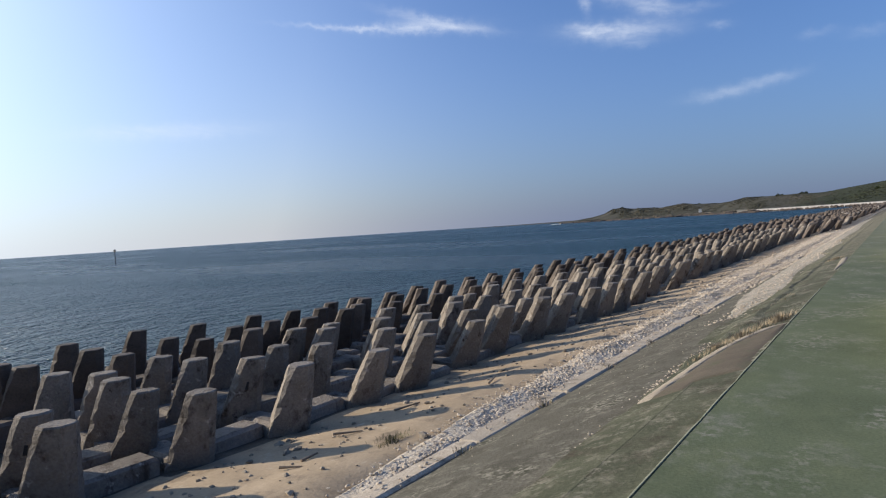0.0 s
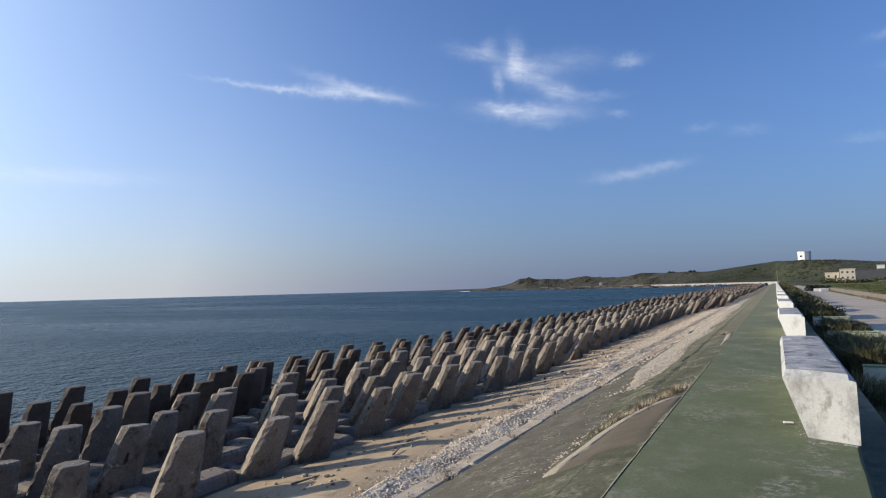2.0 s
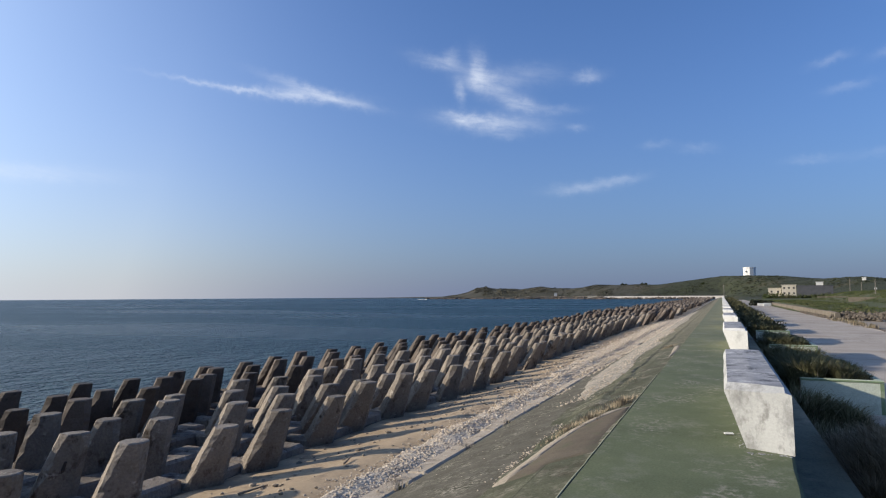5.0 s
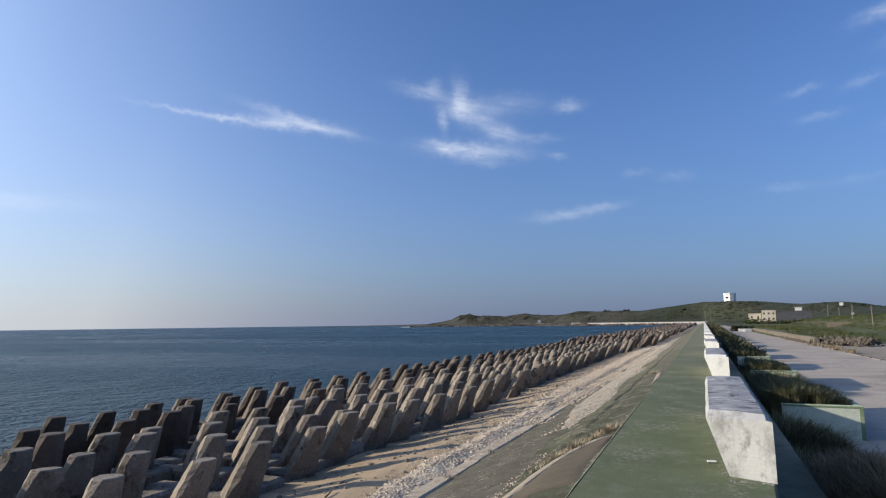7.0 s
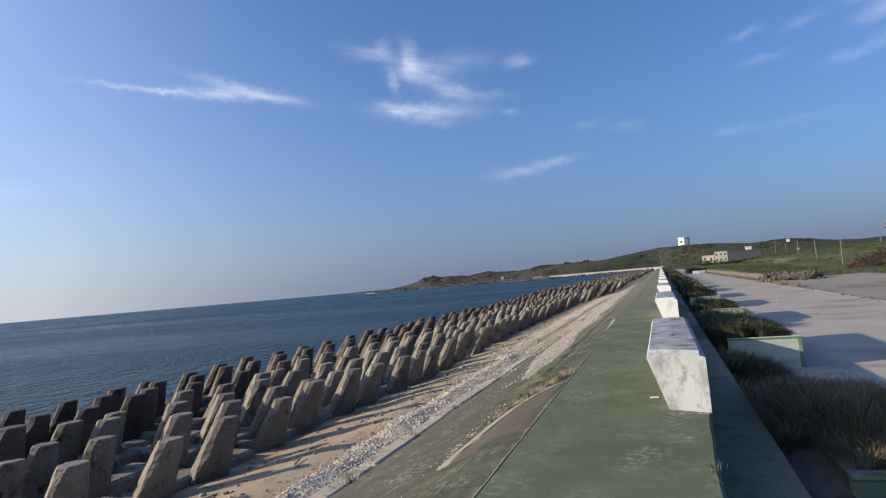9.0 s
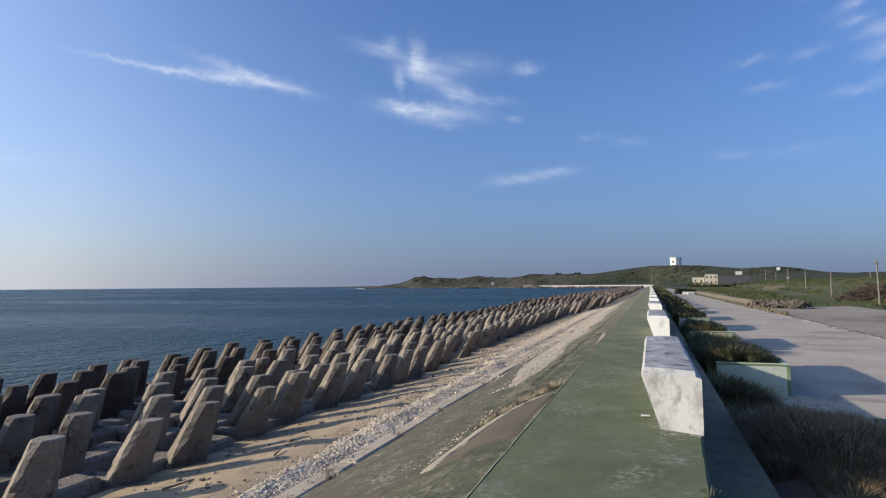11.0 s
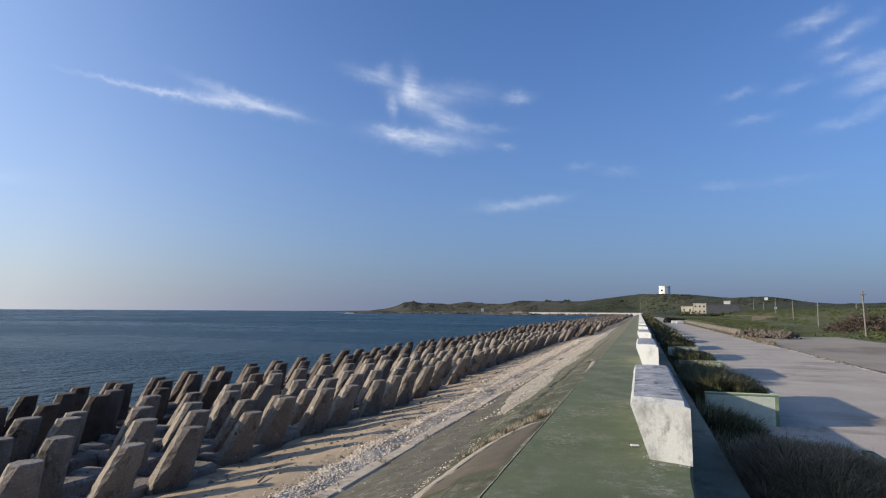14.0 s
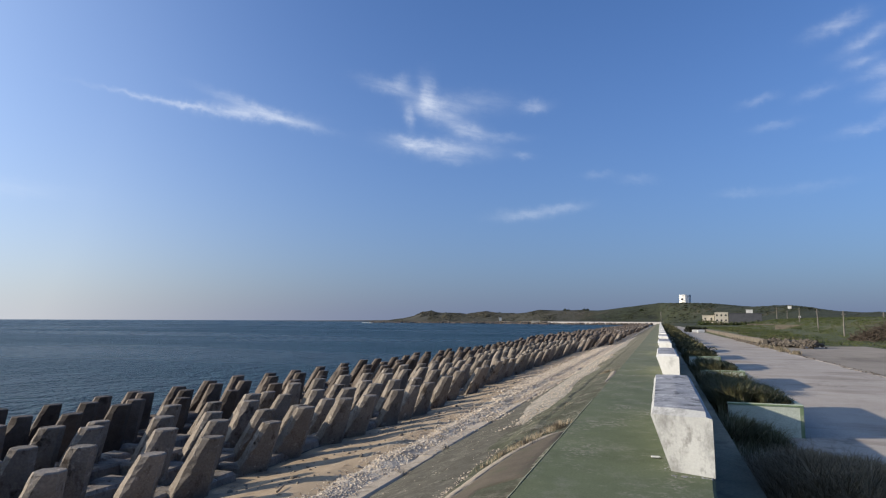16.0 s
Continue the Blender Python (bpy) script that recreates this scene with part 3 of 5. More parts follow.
for v in bpy.data.objects["revetment_upper"].data.vertices:
    if v.co.x < -2.2:
        d = 0.11 * noise.noise((0, v.co.y * 0.9, 7)) + 0.07 * noise.noise((1, v.co.y * 3.2, 7)) + 0.03 * noise.noise((2, v.co.y * 9, 7))
        v.co.x += d
        v.co.z += 0.32 * d
strip("revetment_lower", LOWER[::-1], long_y, M_GREY, "grey weathered concrete lower slope of the revetment", "revetment", 0.03, 5.0)
strip("ledge", [(0.535, -1.7), (0.535, -0.62), (1.25, -0.62), (1.27, -0.64), (1.27, -1.7)], long_y, M_LEDGE,
      "lower green-painted concrete ledge behind the sea wall", "ledge", 0.006, 7.0)
strip("yard_floor", [(1.275, -1.7), (1.275, -1.46), (3.55, -1.46), (3.55, -1.7)], long_y, M_ROAD, "concrete floor strip beside the planters", "pavement", 0.004, 8.0)
strip("road", [(3.555, -1.75), (3.555, ROAD_Z - 0.01), (7.5, ROAD_Z), (11.9, ROAD_Z - 0.02), (11.95, -1.75)], long_y, M_ROAD,
      "pale concrete service road along the sea wall", "road", 0.012, 9.0)
strip("dirt_lane", [(11.955, -1.75), (11.955, ROAD_Z - 0.05), (17, ROAD_Z - 0.06), (23.5, ROAD_Z + 0.05), (24.5, -1.75)], steps((-30, 88, 4)), M_DIRT,
      "bare grey-brown dirt lane beside the road", "lane", 0.03, 11.0)

# the joint between walkway and slope: a ragged dark gap with a raised lip
jv, jf = [], []
jy = steps((0, 13.2, 0.25))
for y in jy:
    w = 0.012 * noise.noise((0, y * 2.6, 4))
    h = 0.002 + 0.003 * noise.noise((1, y * 1.6, 4))
    jv += [(-1.334 + w, y, -0.05), (-1.33 + w, y, h - 0.002), (-1.319 + w * 0.5, y, h), (-1.314 + w * 0.5, y, -0.03)]
for j in range(len(jy) - 1):
    for i in range(3):
        jf.append((j * 4 + i, j * 4 + i + 1, j * 4 + i + 5, j * 4 + i + 4))
tagged(new("trim", raw("trim", jv, jf, surface("joint_strip", (0.19, 0.205, 0.135), (0.3, 0.3, 0.215), 5, 0.9, 0.3, 40, (0.1, 0.115, 0.065), 3.0, 0.55))),
       "raised mossy green joint lip along the walkway edge", "trim", kind="structure")


# ---------------- parapet blocks ----------------
def parapet_block():
    """Long white block, its sea side flaring outward to the top, all top edges broken by a chamfer; origin at the middle of its foot."""
    half = 2.38
    prof = [(-0.195, 0.0), (-0.295, 0.30), (-0.388, 0.575), (-0.378, 0.605), (-0.352, 0.662), (-0.08, 0.668), (0.165, 0.66), (0.222, 0.60), (0.228, 0.30), (0.23, 0.0)]
    # along the block: place, how far the top has come up, and how far the sea-side corner is drawn back
    stations = [(-half, 0.0), (-half + 0.10, 1.0)] + [(-half + 0.4 * i, 1.0) for i in range(1, 12)] + [(half - 0.10, 1.0), (half, 0.0)]
    vs, fs, ms = [], [], []
    k = len(prof)
    for y, up in stations:
        for x, z in prof:
            w = 0.007 * noise.noise((x * 4, y * 1.7, z * 3)) if abs(y) < half - 0.2 else 0.0
            zz = min(z, 0.595 + 0.02 * (x > 0)) if up == 0 else z
            back = 0.45 * (0.23 - x) - 0.08 * zz if y < -half + 0.2 else 0.0
            vs.append((x + w, y + back, zz + (w if z > 0.1 else 0)))
    for j in range(len(stations) - 1):
        for i in range(k - 1):
            fs.append((j * k + i, j * k + i + 1, (j + 1) * k + i + 1, (j + 1) * k + i))
            ms.append(1 if i in (4, 5) and 0 < j < len(stations) - 2 else 0)
    fs += [tuple(range(k))[::-1], tuple((len(stations) - 1) * k + i for i in range(k))]
    ms += [0, 0]
    me = raw("parapet_block", vs, fs, M_WHITE, M_TOP)
    me.polygons.foreach_set("material_index", ms)
    bm = bmesh.new()
    bm.from_mesh(me)
    bmesh.ops.recalc_face_normals(bm, faces=bm.faces[:])
    bm.to_mesh(me)
    bm.free()
    return tagged(new("parapet_block", me), "white-painted concrete parapet block with grey weathered top", "parapet block", "blocks along the walkway")


BLOCK_STEP, BLOCK_Y = 11.8, 9.43
first = parapet_block()
first.matrix_basis = pose(0.305, BLOCK_Y, 0)
for k in range(1, 32):
    copy_thing(first, pose(0.305, BLOCK_Y + BLOCK_STEP * k, 0))
# the nearest block is the dirtiest
first.data = first.data.copy()
first.data.materials[0] = M_SMUDGED
tagged(first, "white-painted concrete parapet block smudged grey, with weathered top", "parapet block", "blocks along the walkway")


# ---------------- armour units ----------------
def pillar_shape(seed, rings=18, lean=0.60, high=1.30):
    """Tapered leaning pillar, its section turned towards the land: crisp arrises on the seaward face, broad chamfers on the landward
    corner, a cut octagonal top with broken edges; the origin lies under the middle of its top."""
    rnd = random.Random(seed)
    vs, fs = [], []
    hs = [0.0] + [high * (i / (rings - 2)) for i in range(1, rings - 1)] + [high + 0.018]
    ct, st = math.cos(radians(-35)), math.sin(radians(-35))
    worn = [rnd.choice((0.004, 0.01, 0.02, 0.05)) for _ in range(4)]
    bites = [(rnd.uniform(0.1, 0.85), rnd.uniform(0.05, 0.13), rnd.uniform(0.03, 0.085)) for _ in range((0, 2, 3, 1, 4, 2)[seed % 6])]
    for r, h in enumerate(hs):
        f = min(h / high, 1.0)
        wx, wy = 0.21 - 0.04 * f, 0.335 - 0.135 * f
        big, small = 0.05 + 0.06 * f, 0.012 + 0.085 * f ** 2.5
        if r == len(hs) - 1:
            wx, wy, big, small = wx - 0.018, wy - 0.018, big - 0.004, small
        ox, grow = -lean * (1 - f), 0.05 * (1 - f)
        inner = 0 < r < len(hs) - 2
        chip = [rnd.random() ** 2 * w * (1.0 if inner else 0.3) for w in worn]
        for at, reach, deep in bites:
            if inner and abs(f - at) < reach:
                chip[1] += deep * rnd.uniform(0.25, 1.0)
        c0, c1, c2, c3 = small + chip[0], small + chip[1], big + chip[2], big * (0.7 + 0.2 * f) + chip[3]
        for x, y in ((-wx + c0, -wy), (wx - c1, -wy), (wx, -wy + c1), (wx, wy + grow - c2), (wx - c2, wy + grow), (-wx + c3, wy + grow), (-wx, wy + grow - c3), (-wx, -wy + c0)):
            vs.append((x * ct - y * st + ox + rnd.gauss(0, 0.003), x * st + y * ct + rnd.gauss(0, 0.003), h - 0.04 + rnd.gauss(0, 0.004)))
    for r in range(len(hs) - 1):
        for i in range(8):
            j = (i + 1) % 8
            fs.append((r * 8 + i, r * 8 + j, (r + 1) * 8 + j, (r + 1) * 8 + i))
    fs.append(tuple((len(hs) - 1) * 8 + i for i in range(8)))
    return vs, fs


def foot_shape(seed):
    """Low footing bar that runs along the row under a pillar, with a short cross arm."""
    rnd = random.Random(seed)
    vs, fs = [], []
    for (x0, x1, y0, y1, h) in ((-0.98, -0.48, -0.3, 1.32, 0.36), (-1.5, -0.55, -0.2, 0.24, 0.3)):
        b = len(vs)
        c = 0.05
        for z, s in ((-0.15, 0.0), (h - c, 0.0), (h, c)):
            for x, y in ((x0 + s, y0 + s), (x1 - s, y0 + s), (x1 - s, y1 - s), (x0 + s, y1 - s)):
                vs.append((x + rnd.gauss(0, 0.01), y + rnd.gauss(0, 0.012), z + rnd.gauss(0, 0.006)))
        for r in range(2):
            for i in range(4):
                j = (i + 1) % 4
                fs.append((b + r * 4 + i, b + r * 4 + j, b + r * 4 + 4 + j, b + r * 4 + 4 + i))
        fs.append((b + 8, b + 9, b + 10, b + 11))
    return vs, fs


PILLARS = {(dark, far): [raw("pillar", *pillar_shape(s, lean=(0.72 if far else 0.6) * (0.88 + 0.05 * s)), M_WET if dark else M_UNIT) for s in range(6)] for dark in (0, 1) for far in (0, 1)}
FEET = {dark: [raw("foot_bar", *foot_shape(s), M_WET if dark else M_UNIT) for s in range(4)] for dark in (0, 1)}


def slot_shape(lean=0.6):
    """Dark plug on a pillar's landward face, coloured as the shade in a lifting slot."""
    ct, st = math.cos(radians(-35)), math.sin(radians(-35))
    f = 0.66
    wx = 0.21 - 0.045 * f
    p = Vector((wx * ct - lean * (1 - f), wx * st, 1.30 * f - 0.04))
    t, up = Vector((-st, ct, 0)), Vector((lean - 0.05 * ct, -0.05 * st, 1.30)).normalized()
    n = t.cross(up).normalized()
    vs = [tuple(p + t * (a * 0.026) + up * (b * 0.075) + n * c) for c in (-0.03, 0.004) for a, b in ((-1, -0.9), (1, -1), (0.8, 0.9), (-0.7, 1))]
    return vs, [(4, 5, 6, 7), (0, 1, 5, 4), (1, 2, 6, 5), (2, 3, 7, 6), (3, 0, 4, 7)]


SLOT = raw("lifting_slot", *slot_shape(), M_BLACK)
# rows of units: place of the row, and where the first ones of each stand along the wall
UNIT_ROWS = []
UNIT_ROWS.append((-7.62, ((-7.9, -0.4), (-7.9, 1.2), (-7.9, 2.77), (-7.86, 4.57), (-7.69, 6.18), (-7.57, 7.83), (-7.4, 8.98), (-7.55, 10.95), (-7.6, 12.3), (-7.55, 14.1), (-7.42, 15.22), (-7.42, 17.08), (-7.33, 18.2), (-7.18, 19.1), (-7.22, 21.1), (-7.45, 23.3), (-7.3, 25.7))))
UNIT_ROWS.append((-8.5, ((-8.9, -0.2), (-8.9, 1.4), (-8.92, 2.87), (-8.91, 4.28), (-8.96, 6.16), (-8.85, 7.63), (-8.66, 9.25), (-8.5, 10.48), (-8.42, 11.96), (-8.38, 13.27))))
UNIT_ROWS.append((-9.7, ((-9.9, 1.2), (-9.95, 4.35), (-9.94, 5.72), (-9.79, 7.35), (-9.98, 8.79), (-9.71, 10.28), (-9.54, 11.55), (-9.7, 13.1), (-9.88, 14.88))))
UNIT_ROWS.append((-10.7, ((-10.6, 1.6), (-11.49, 4.1), (-10.59, 4.45), (-11.1, 5.68), (-10.68, 6.89), (-10.59, 8.47), (-10.84, 9.72), (-10.77, 11.62), (-10.87, 13.18), (-10.26, 13.92))))
UNIT_ROWS.append((-12.0, ((-12.3, 2.6), (-12.95, 4.1), (-12.3, 5.56), (-12.29, 7.3), (-11.71, 8.18), (-12.03, 10.09), (-11.92, 11.24), (-12.3, 12.03), (-12.07, 13.36), (-11.9, 15.2), (-11.6, 16.96))))
UNIT_ROWS.append((-13.1, ((-13.4, 3.8), (-13.2, 5.4), (-13.32, 7.07), (-13.09, 8.62), (-13.02, 9.66), (-13.14, 11.45), (-13.34, 13.4), (-13.3, 14.9), (-13.49, 16.37), (-13.0, 17.22))))
UNIT_ROWS.append((-14.2, ((-15.0, 5.6), (-15.02, 7.18), (-14.72, 8.62), (-14.21, 9.95), (-14.11, 11.26), (-13.9, 12.52))))
rnd = random.Random(11)
units = []
for k, (rx, known) in enumerate(UNIT_ROWS):
    places = list(known)
    while places[-1][1] < 335:
        places.append((rx + rnd.uniform(-0.13, 0.13), places[-1][1] + 1.5 + 0.5 * smooth01((places[-1][1] - 15) / 8) + rnd.uniform(-0.2, 0.2)))
    for i, (x, y) in enumerate(places):
        jumble = smooth01((y - 58) / 18)
        loose = 0.4 if i < len(known) else 1.0
        units.append((x + rnd.uniform(-0.9, 0.9) * jumble + 1.7 * (1 - k / 8) * smooth01((y - 62) / 12), y, k, jumble, loose * rnd.uniform(-5, 5) + rnd.uniform(-40, 40) * jumble,
                      loose * rnd.uniform(-3.5, 3.5) + rnd.uniform(-38, 38) * jumble, rnd.uniform(0.95, 1.05), rnd.randrange(1000)))


def unit_pose(x, y, k, jumble, turn, tip, size):
    return Matrix.Translation((x, y, -1.70 + rnd.uniform(-0.025, 0.025) + 0.25 * jumble * rnd.random())) @ pose(0, 0, 0, tip, 0, turn) @ Matrix.Scale(size * (1 + 0.16 * jumble), 4)


far_v, far_f, far_m = [], [], []
for x, y, k, jumble, turn, tip, size, pick in units:
    m = unit_pose(x, y, k, jumble, turn, tip, size)
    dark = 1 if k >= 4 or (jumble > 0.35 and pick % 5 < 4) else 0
    if y < 58:
        holder = new("armour_unit")
        holder.matrix_basis = m
        tagged(holder, "dark wet concrete armour unit standing at the waterline" if dark else "weathered grey concrete armour unit leaning landward on the sand",
               "armour unit", "armour units on the beach")
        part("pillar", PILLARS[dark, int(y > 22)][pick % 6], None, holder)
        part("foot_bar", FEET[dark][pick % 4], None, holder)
        if k < 3 and y < 20 and pick % 4 == 2:
            part("lifting_slot", SLOT, None, holder, "dark plug coloured as the shade in a lifting slot")
    else:
        vs, fs = pillar_shape(pick % 6, 3, 0.76)
        b = len(far_v)
        far_v += [tuple(m @ Vector(v)) for v in vs]
        far_f += [tuple(b + i for i in f) for f in fs]
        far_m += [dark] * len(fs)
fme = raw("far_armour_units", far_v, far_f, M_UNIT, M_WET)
fme.polygons.foreach_set("material_index", far_m)
tagged(new("far_armour_units", fme), "long field of leaning concrete armour units along the shore", "armour units", kind="stuff")


# ---------------- kerb, rubble, sand clutter ----------------
kerb = thing("kerb", (0, 0, 0), "pale concrete kerb at the foot of the revetment, pieces shifted", "kerb", kind="structure")
rk = random.Random(3)
ky = -8.0
while ky < 330:
    ln = rk.uniform(2.2, 3.4) if ky < 90 else 12
    bm = box(-0.17, 0.17, 0.006, ln - 0.006, -0.35, 0.06, 0.035)
    for v in bm.verts:
        v.co += Vector((rk.gauss(0, 0.008), 0, rk.gauss(0, 0.006)))
    k = part("kerb_stone", bm, M_KERB, kerb)
    k.matrix_basis = pose(-4.375 + rk.gauss(0, 0.02), ky, -1.095 + rk.gauss(0, 0.006), 0, -7 + rk.gauss(0, 1.2), rk.gauss(0, 0.35))
    ky += ln

ICO = bmesh.new()
bmesh.ops.create_icosphere(ICO, subdivisions=1, radius=1.0)
ICO_V = [tuple(v.co) for v in ICO.verts]
ICO_F = [tuple(v.index for v in f.verts) for f in ICO.faces]
ICO.free()


def lumps(name, items, material, rough=0.25, seed=1):
    """Many small uneven stones or clumps in one mesh: x, y, z, and three radii."""
    rl = random.Random(seed)
    vs, fs = [], []
    for x, y, z, a, b2, c in items:
        o = len(vs)
        t = rl.uniform(0, 6.3)
        ct, st = math.cos(t), math.sin(t)
        for vx, vy, vz in ICO_V:
            k = 1 + rl.uniform(-rough, rough)
            px, py = vx * a * k, vy * b2 * k
            vs.append((x + px * ct - py * st, y + px * st + py * ct, z + vz * c * k))
        fs += [(p + o, q + o, r + o) for p, q, r in ICO_F]
    return raw(name, vs, fs, material)


def pebble_edge(y):
    return -4.88 - 0.42 * smooth01((y - 4) / 9) - 0.6 * smooth01((y - 14) / 16) + 1.3 * smooth01((y - 58) / 18) + 0.22 * noise.noise((0, y * 0.35, 9)) + 0.12 * noise.noise((0, y * 1.1, 2))


rp = random.Random(5)
stones = []
for _ in range(44000):
    y = 1.5 + 80 * rp.random() ** 1.8
    e = pebble_edge(y)
    u = rp.random() ** 0.8
    x = -4.52 + (e + 4.52) * u * (1 + (0.8 * rp.random() if rp.random() < 0.09 else 0))
    s = (rp.uniform(0.008, 0.019) if rp.random() < 0.88 else rp.uniform(0.018, 0.03)) * (1 + y / 24)
    stones.append((x, y, land(x, y) + 0.10 * (1 - u) + s * 0.3, s, s * rp.uniform(0.5, 1.0), s * rp.uniform(0.3, 0.55)))
for _ in range(500):
    y = 1.5 + 60 * rp.random() ** 1.6
    if noise.noise((0, y * 0.6, 12)) < -0.15:
        continue
    x = rp.uniform(-4.5, -4.22)
    sz = rp.uniform(0.01, 0.03)
    stones.append((x, y, -1.03 + sz * 0.2, sz, sz * rp.uniform(0.5, 1.0), sz * 0.5))
# rubble washed over the kerb, thicker farther along
for _ in range(5200):
    y = 9 + 70 * rp.random() ** 1.3
    if noise.noise((0, y * 0.45, 15)) < 0.25 - 0.5 * smooth01((y - 9) / 22):
        continue
    x = -4.56 + 0.62 * rp.random() ** (2.2 - 0.9 * smooth01((y - 12) / 25))
    sz = rp.uniform(0.01, 0.026) * (1 + y / 30)
    stones.append((x, y, max(-1.035, -1.05 + (x + 4.2) * 0.38) + sz * 0.2, sz, sz * rp.uniform(0.5, 1.0), sz * 0.5))
tagged(new("coral_rubble", lumps("coral_rubble", stones, M_PEBBLE, 0.25)), "bank of bleached white coral rubble against the kerb", "rubble", kind="stuff")
bank_v, bank_f = [], []
by = steps((1, 60, 0.4), (60, 330, 5))
for y in by:
    e = pebble_edge(y)
    for i in range(6):
        u = i / 5
        x = -4.5 + (e - 0.1 + 4.5) * u
        bank_v.append((x, y, land(x, y) + 0.11 * (1 - u) - 0.03 * (u > 0.9) + 0.02 * noise.noise((x * 5, y * 4, 1))))
for j in range(len(by) - 1):
    for i in range(5):
        bank_f.append((j * 6 + i, j * 6 + i + 1, j * 6 + i + 7, j * 6 + i + 6))
tagged(new("rubble_bank", raw("rubble_bank", bank_v, bank_f, surface("rubble_bed", (0.40, 0.345, 0.268), (0.52, 0.46, 0.37), 9, 0.95, 0.8, 18, bump_size=0.04))),
       "low bank of pale broken coral and sand", "rubble", kind="stuff")


# ---------------- slope details: bare scour, sand drift, shells, tufts ----------------
def slope_z(x):
    return table(x, (-4.2, -3.7, -3.0, -2.365, -2.36, -2.3, -1.8, -1.36, -1.315), (-1.05, -0.86, -0.62, -0.43, -0.40, -0.34, -0.15, -0.03, -0.012))


def patch(name, y0, y1, left, right, lift, material, label, category, edge=0.06, nyv=60, nxv=9):
    """A thin uneven spread that lies on the slope between two lines x = left(y), right(y)."""
    vs, fs = [], []
    for j in range(nyv + 1):
        y = y0 + (y1 - y0) * j / nyv
        a, b = left(y), right(y)
        for i in range(nxv + 1):
            u = i / nxv
            x = a + (b - a) * u + edge * noise.noise((u * 2, y * 3, 6)) * (1 if i in (0, nxv) else 0.4)
            t = min(u, 1 - u, 0.25, j / nyv * 2, (nyv - j) / nyv * 2) * 4
            vs.append((x, y, slope_z(x) + 0.012 + lift * smooth01(t) - 0.02 * (1 - smooth01(t * 2))))
    for j in range(nyv):
        for i in range(nxv):
            k = j * (nxv + 1) + i
            fs.append((k, k + 1, k + nxv + 2, k + nxv + 1))
    return tagged(new(name, raw(name, vs, fs, material, smooth=True)), label, category, kind="stuff")


def scour_edge(y):
    """Curved line along which the painted slope has broken off."""
    return table(y, (6.0, 6.9, 7.65, 8.25, 8.75, 9.2, 9.5), (-2.18, -2.11, -2.05, -1.95, -1.78, -1.58, -1.38))


patch("bare_scour", 5.9, 9.5, scour_edge, lambda y: table(y, (5.9, 6.3, 6.6), (-1.78, -1.76, -1.35)), 0.004, M_BROWN,
      "bare brown scour where the painted slope has broken away", "bare earth", 0.03, 80)
patch("broken_edge", 5.9, 9.55, lambda y: scour_edge(y) - 0.09, lambda y: scour_edge(y) + 0.10, 0.012, M_PALE_EARTH,
      "pale broken concrete edge round the scour", "broken edge", 0.05, 110, 6)


def green_foot(y):
    """Broken lower edge of the green slope: long bites with sharp points between them."""
    base = table(y, (9, 11.6, 12.4, 13.6, 14.6, 16.2, 18.3, 20.3, 21.5, 24.6, 26.8, 28.8, 30.2, 33.4, 37.7, 41, 48, 55, 70, 98),
                 (-2.70, -2.77, -2.62, -2.63, -2.48, -2.46, -2.44, -2.66, -2.74, -2.76, -2.55, -2.43, -2.8, -2.95, -2.45, -2.9, -2.94, -2.7, -3.1, -3.1))
    return base + 0.05 * noise.noise((3, y * 2.3, 1)) + 0.03 * noise.noise((3, y * 6, 1))


def drift_foot(y):
    return table(y, (10, 12.3, 16.4, 18.7, 26, 31, 36, 44), (-2.72, -2.86, -3.45, -3.75, -3.9, -4.0, -4.15, -4.3)) + 0.14 * noise.noise((0, y * 0.9, 1)) + 0.07 * noise.noise((0, y * 3.1, 1))


M_DRIFT_SAND = surface("pale_drift", (0.25, 0.226, 0.18), (0.35, 0.32, 0.265), 3, 0.95, 0.8, 25, (0.135, 0.126, 0.098), 2.6, 0.52, bump_size=0.03)
patch("sand_drift", 10.5, 100, drift_foot, green_foot, 0.014, M_DRIFT_SAND, "pale drift of sand and shell grit on the revetment", "sand drift", 0.05, 700)
# the green facing left above the drift: a thin slab whose broken edge stands proud
gv_, gf_ = [], []
gys = steps((9.0, 30, 0.12), (30, 100, 0.4))
for y in gys:
    e = green_foot(y)
    top = -1.92 + 0.24 * noise.noise((7, y * 0.6, 2)) + 0.1 * noise.noise((7, y * 2.7, 2))
    for u in range(5):
        x = e + (top - e) * u / 4
        gv_.append((x, y, slope_z(x) + 0.034 + 0.008 * noise.noise((x * 3, y * 2, 4)) - 0.06 * max(float(u == 4), 1 - smooth01((y - 9.3) / 1.6))))
    gv_.append((e - 0.012, y, slope_z(e) - 0.03))
for j in range(len(gys) - 1):
    k = j * 6
    for u in range(4):
        gf_.append((k + u, k + u + 1, k + u + 7, k + u + 6))
    gf_.append((k + 5, k, k + 6, k + 11))
tagged(new("slope_facing", raw("slope_facing", gv_, gf_, M_SLOPE)), "thin mossy green facing on the slope, broken along its foot", "revetment", kind="structure")
patch("broken_crescent", 17.3, 21.6, lambda y: -1.44 - 0.1 * smooth01((y - 17.3) / 4.0), lambda y: -1.40 + 0.07 * math.sin((y - 17.3) / 4.3 * 3.1416), 0.006, M_PALE_EARTH,
      "pale crescent where the slope paint has lifted", "broken edge", 0.03, 40, 5)
rs_ = random.Random(21)
shells = []
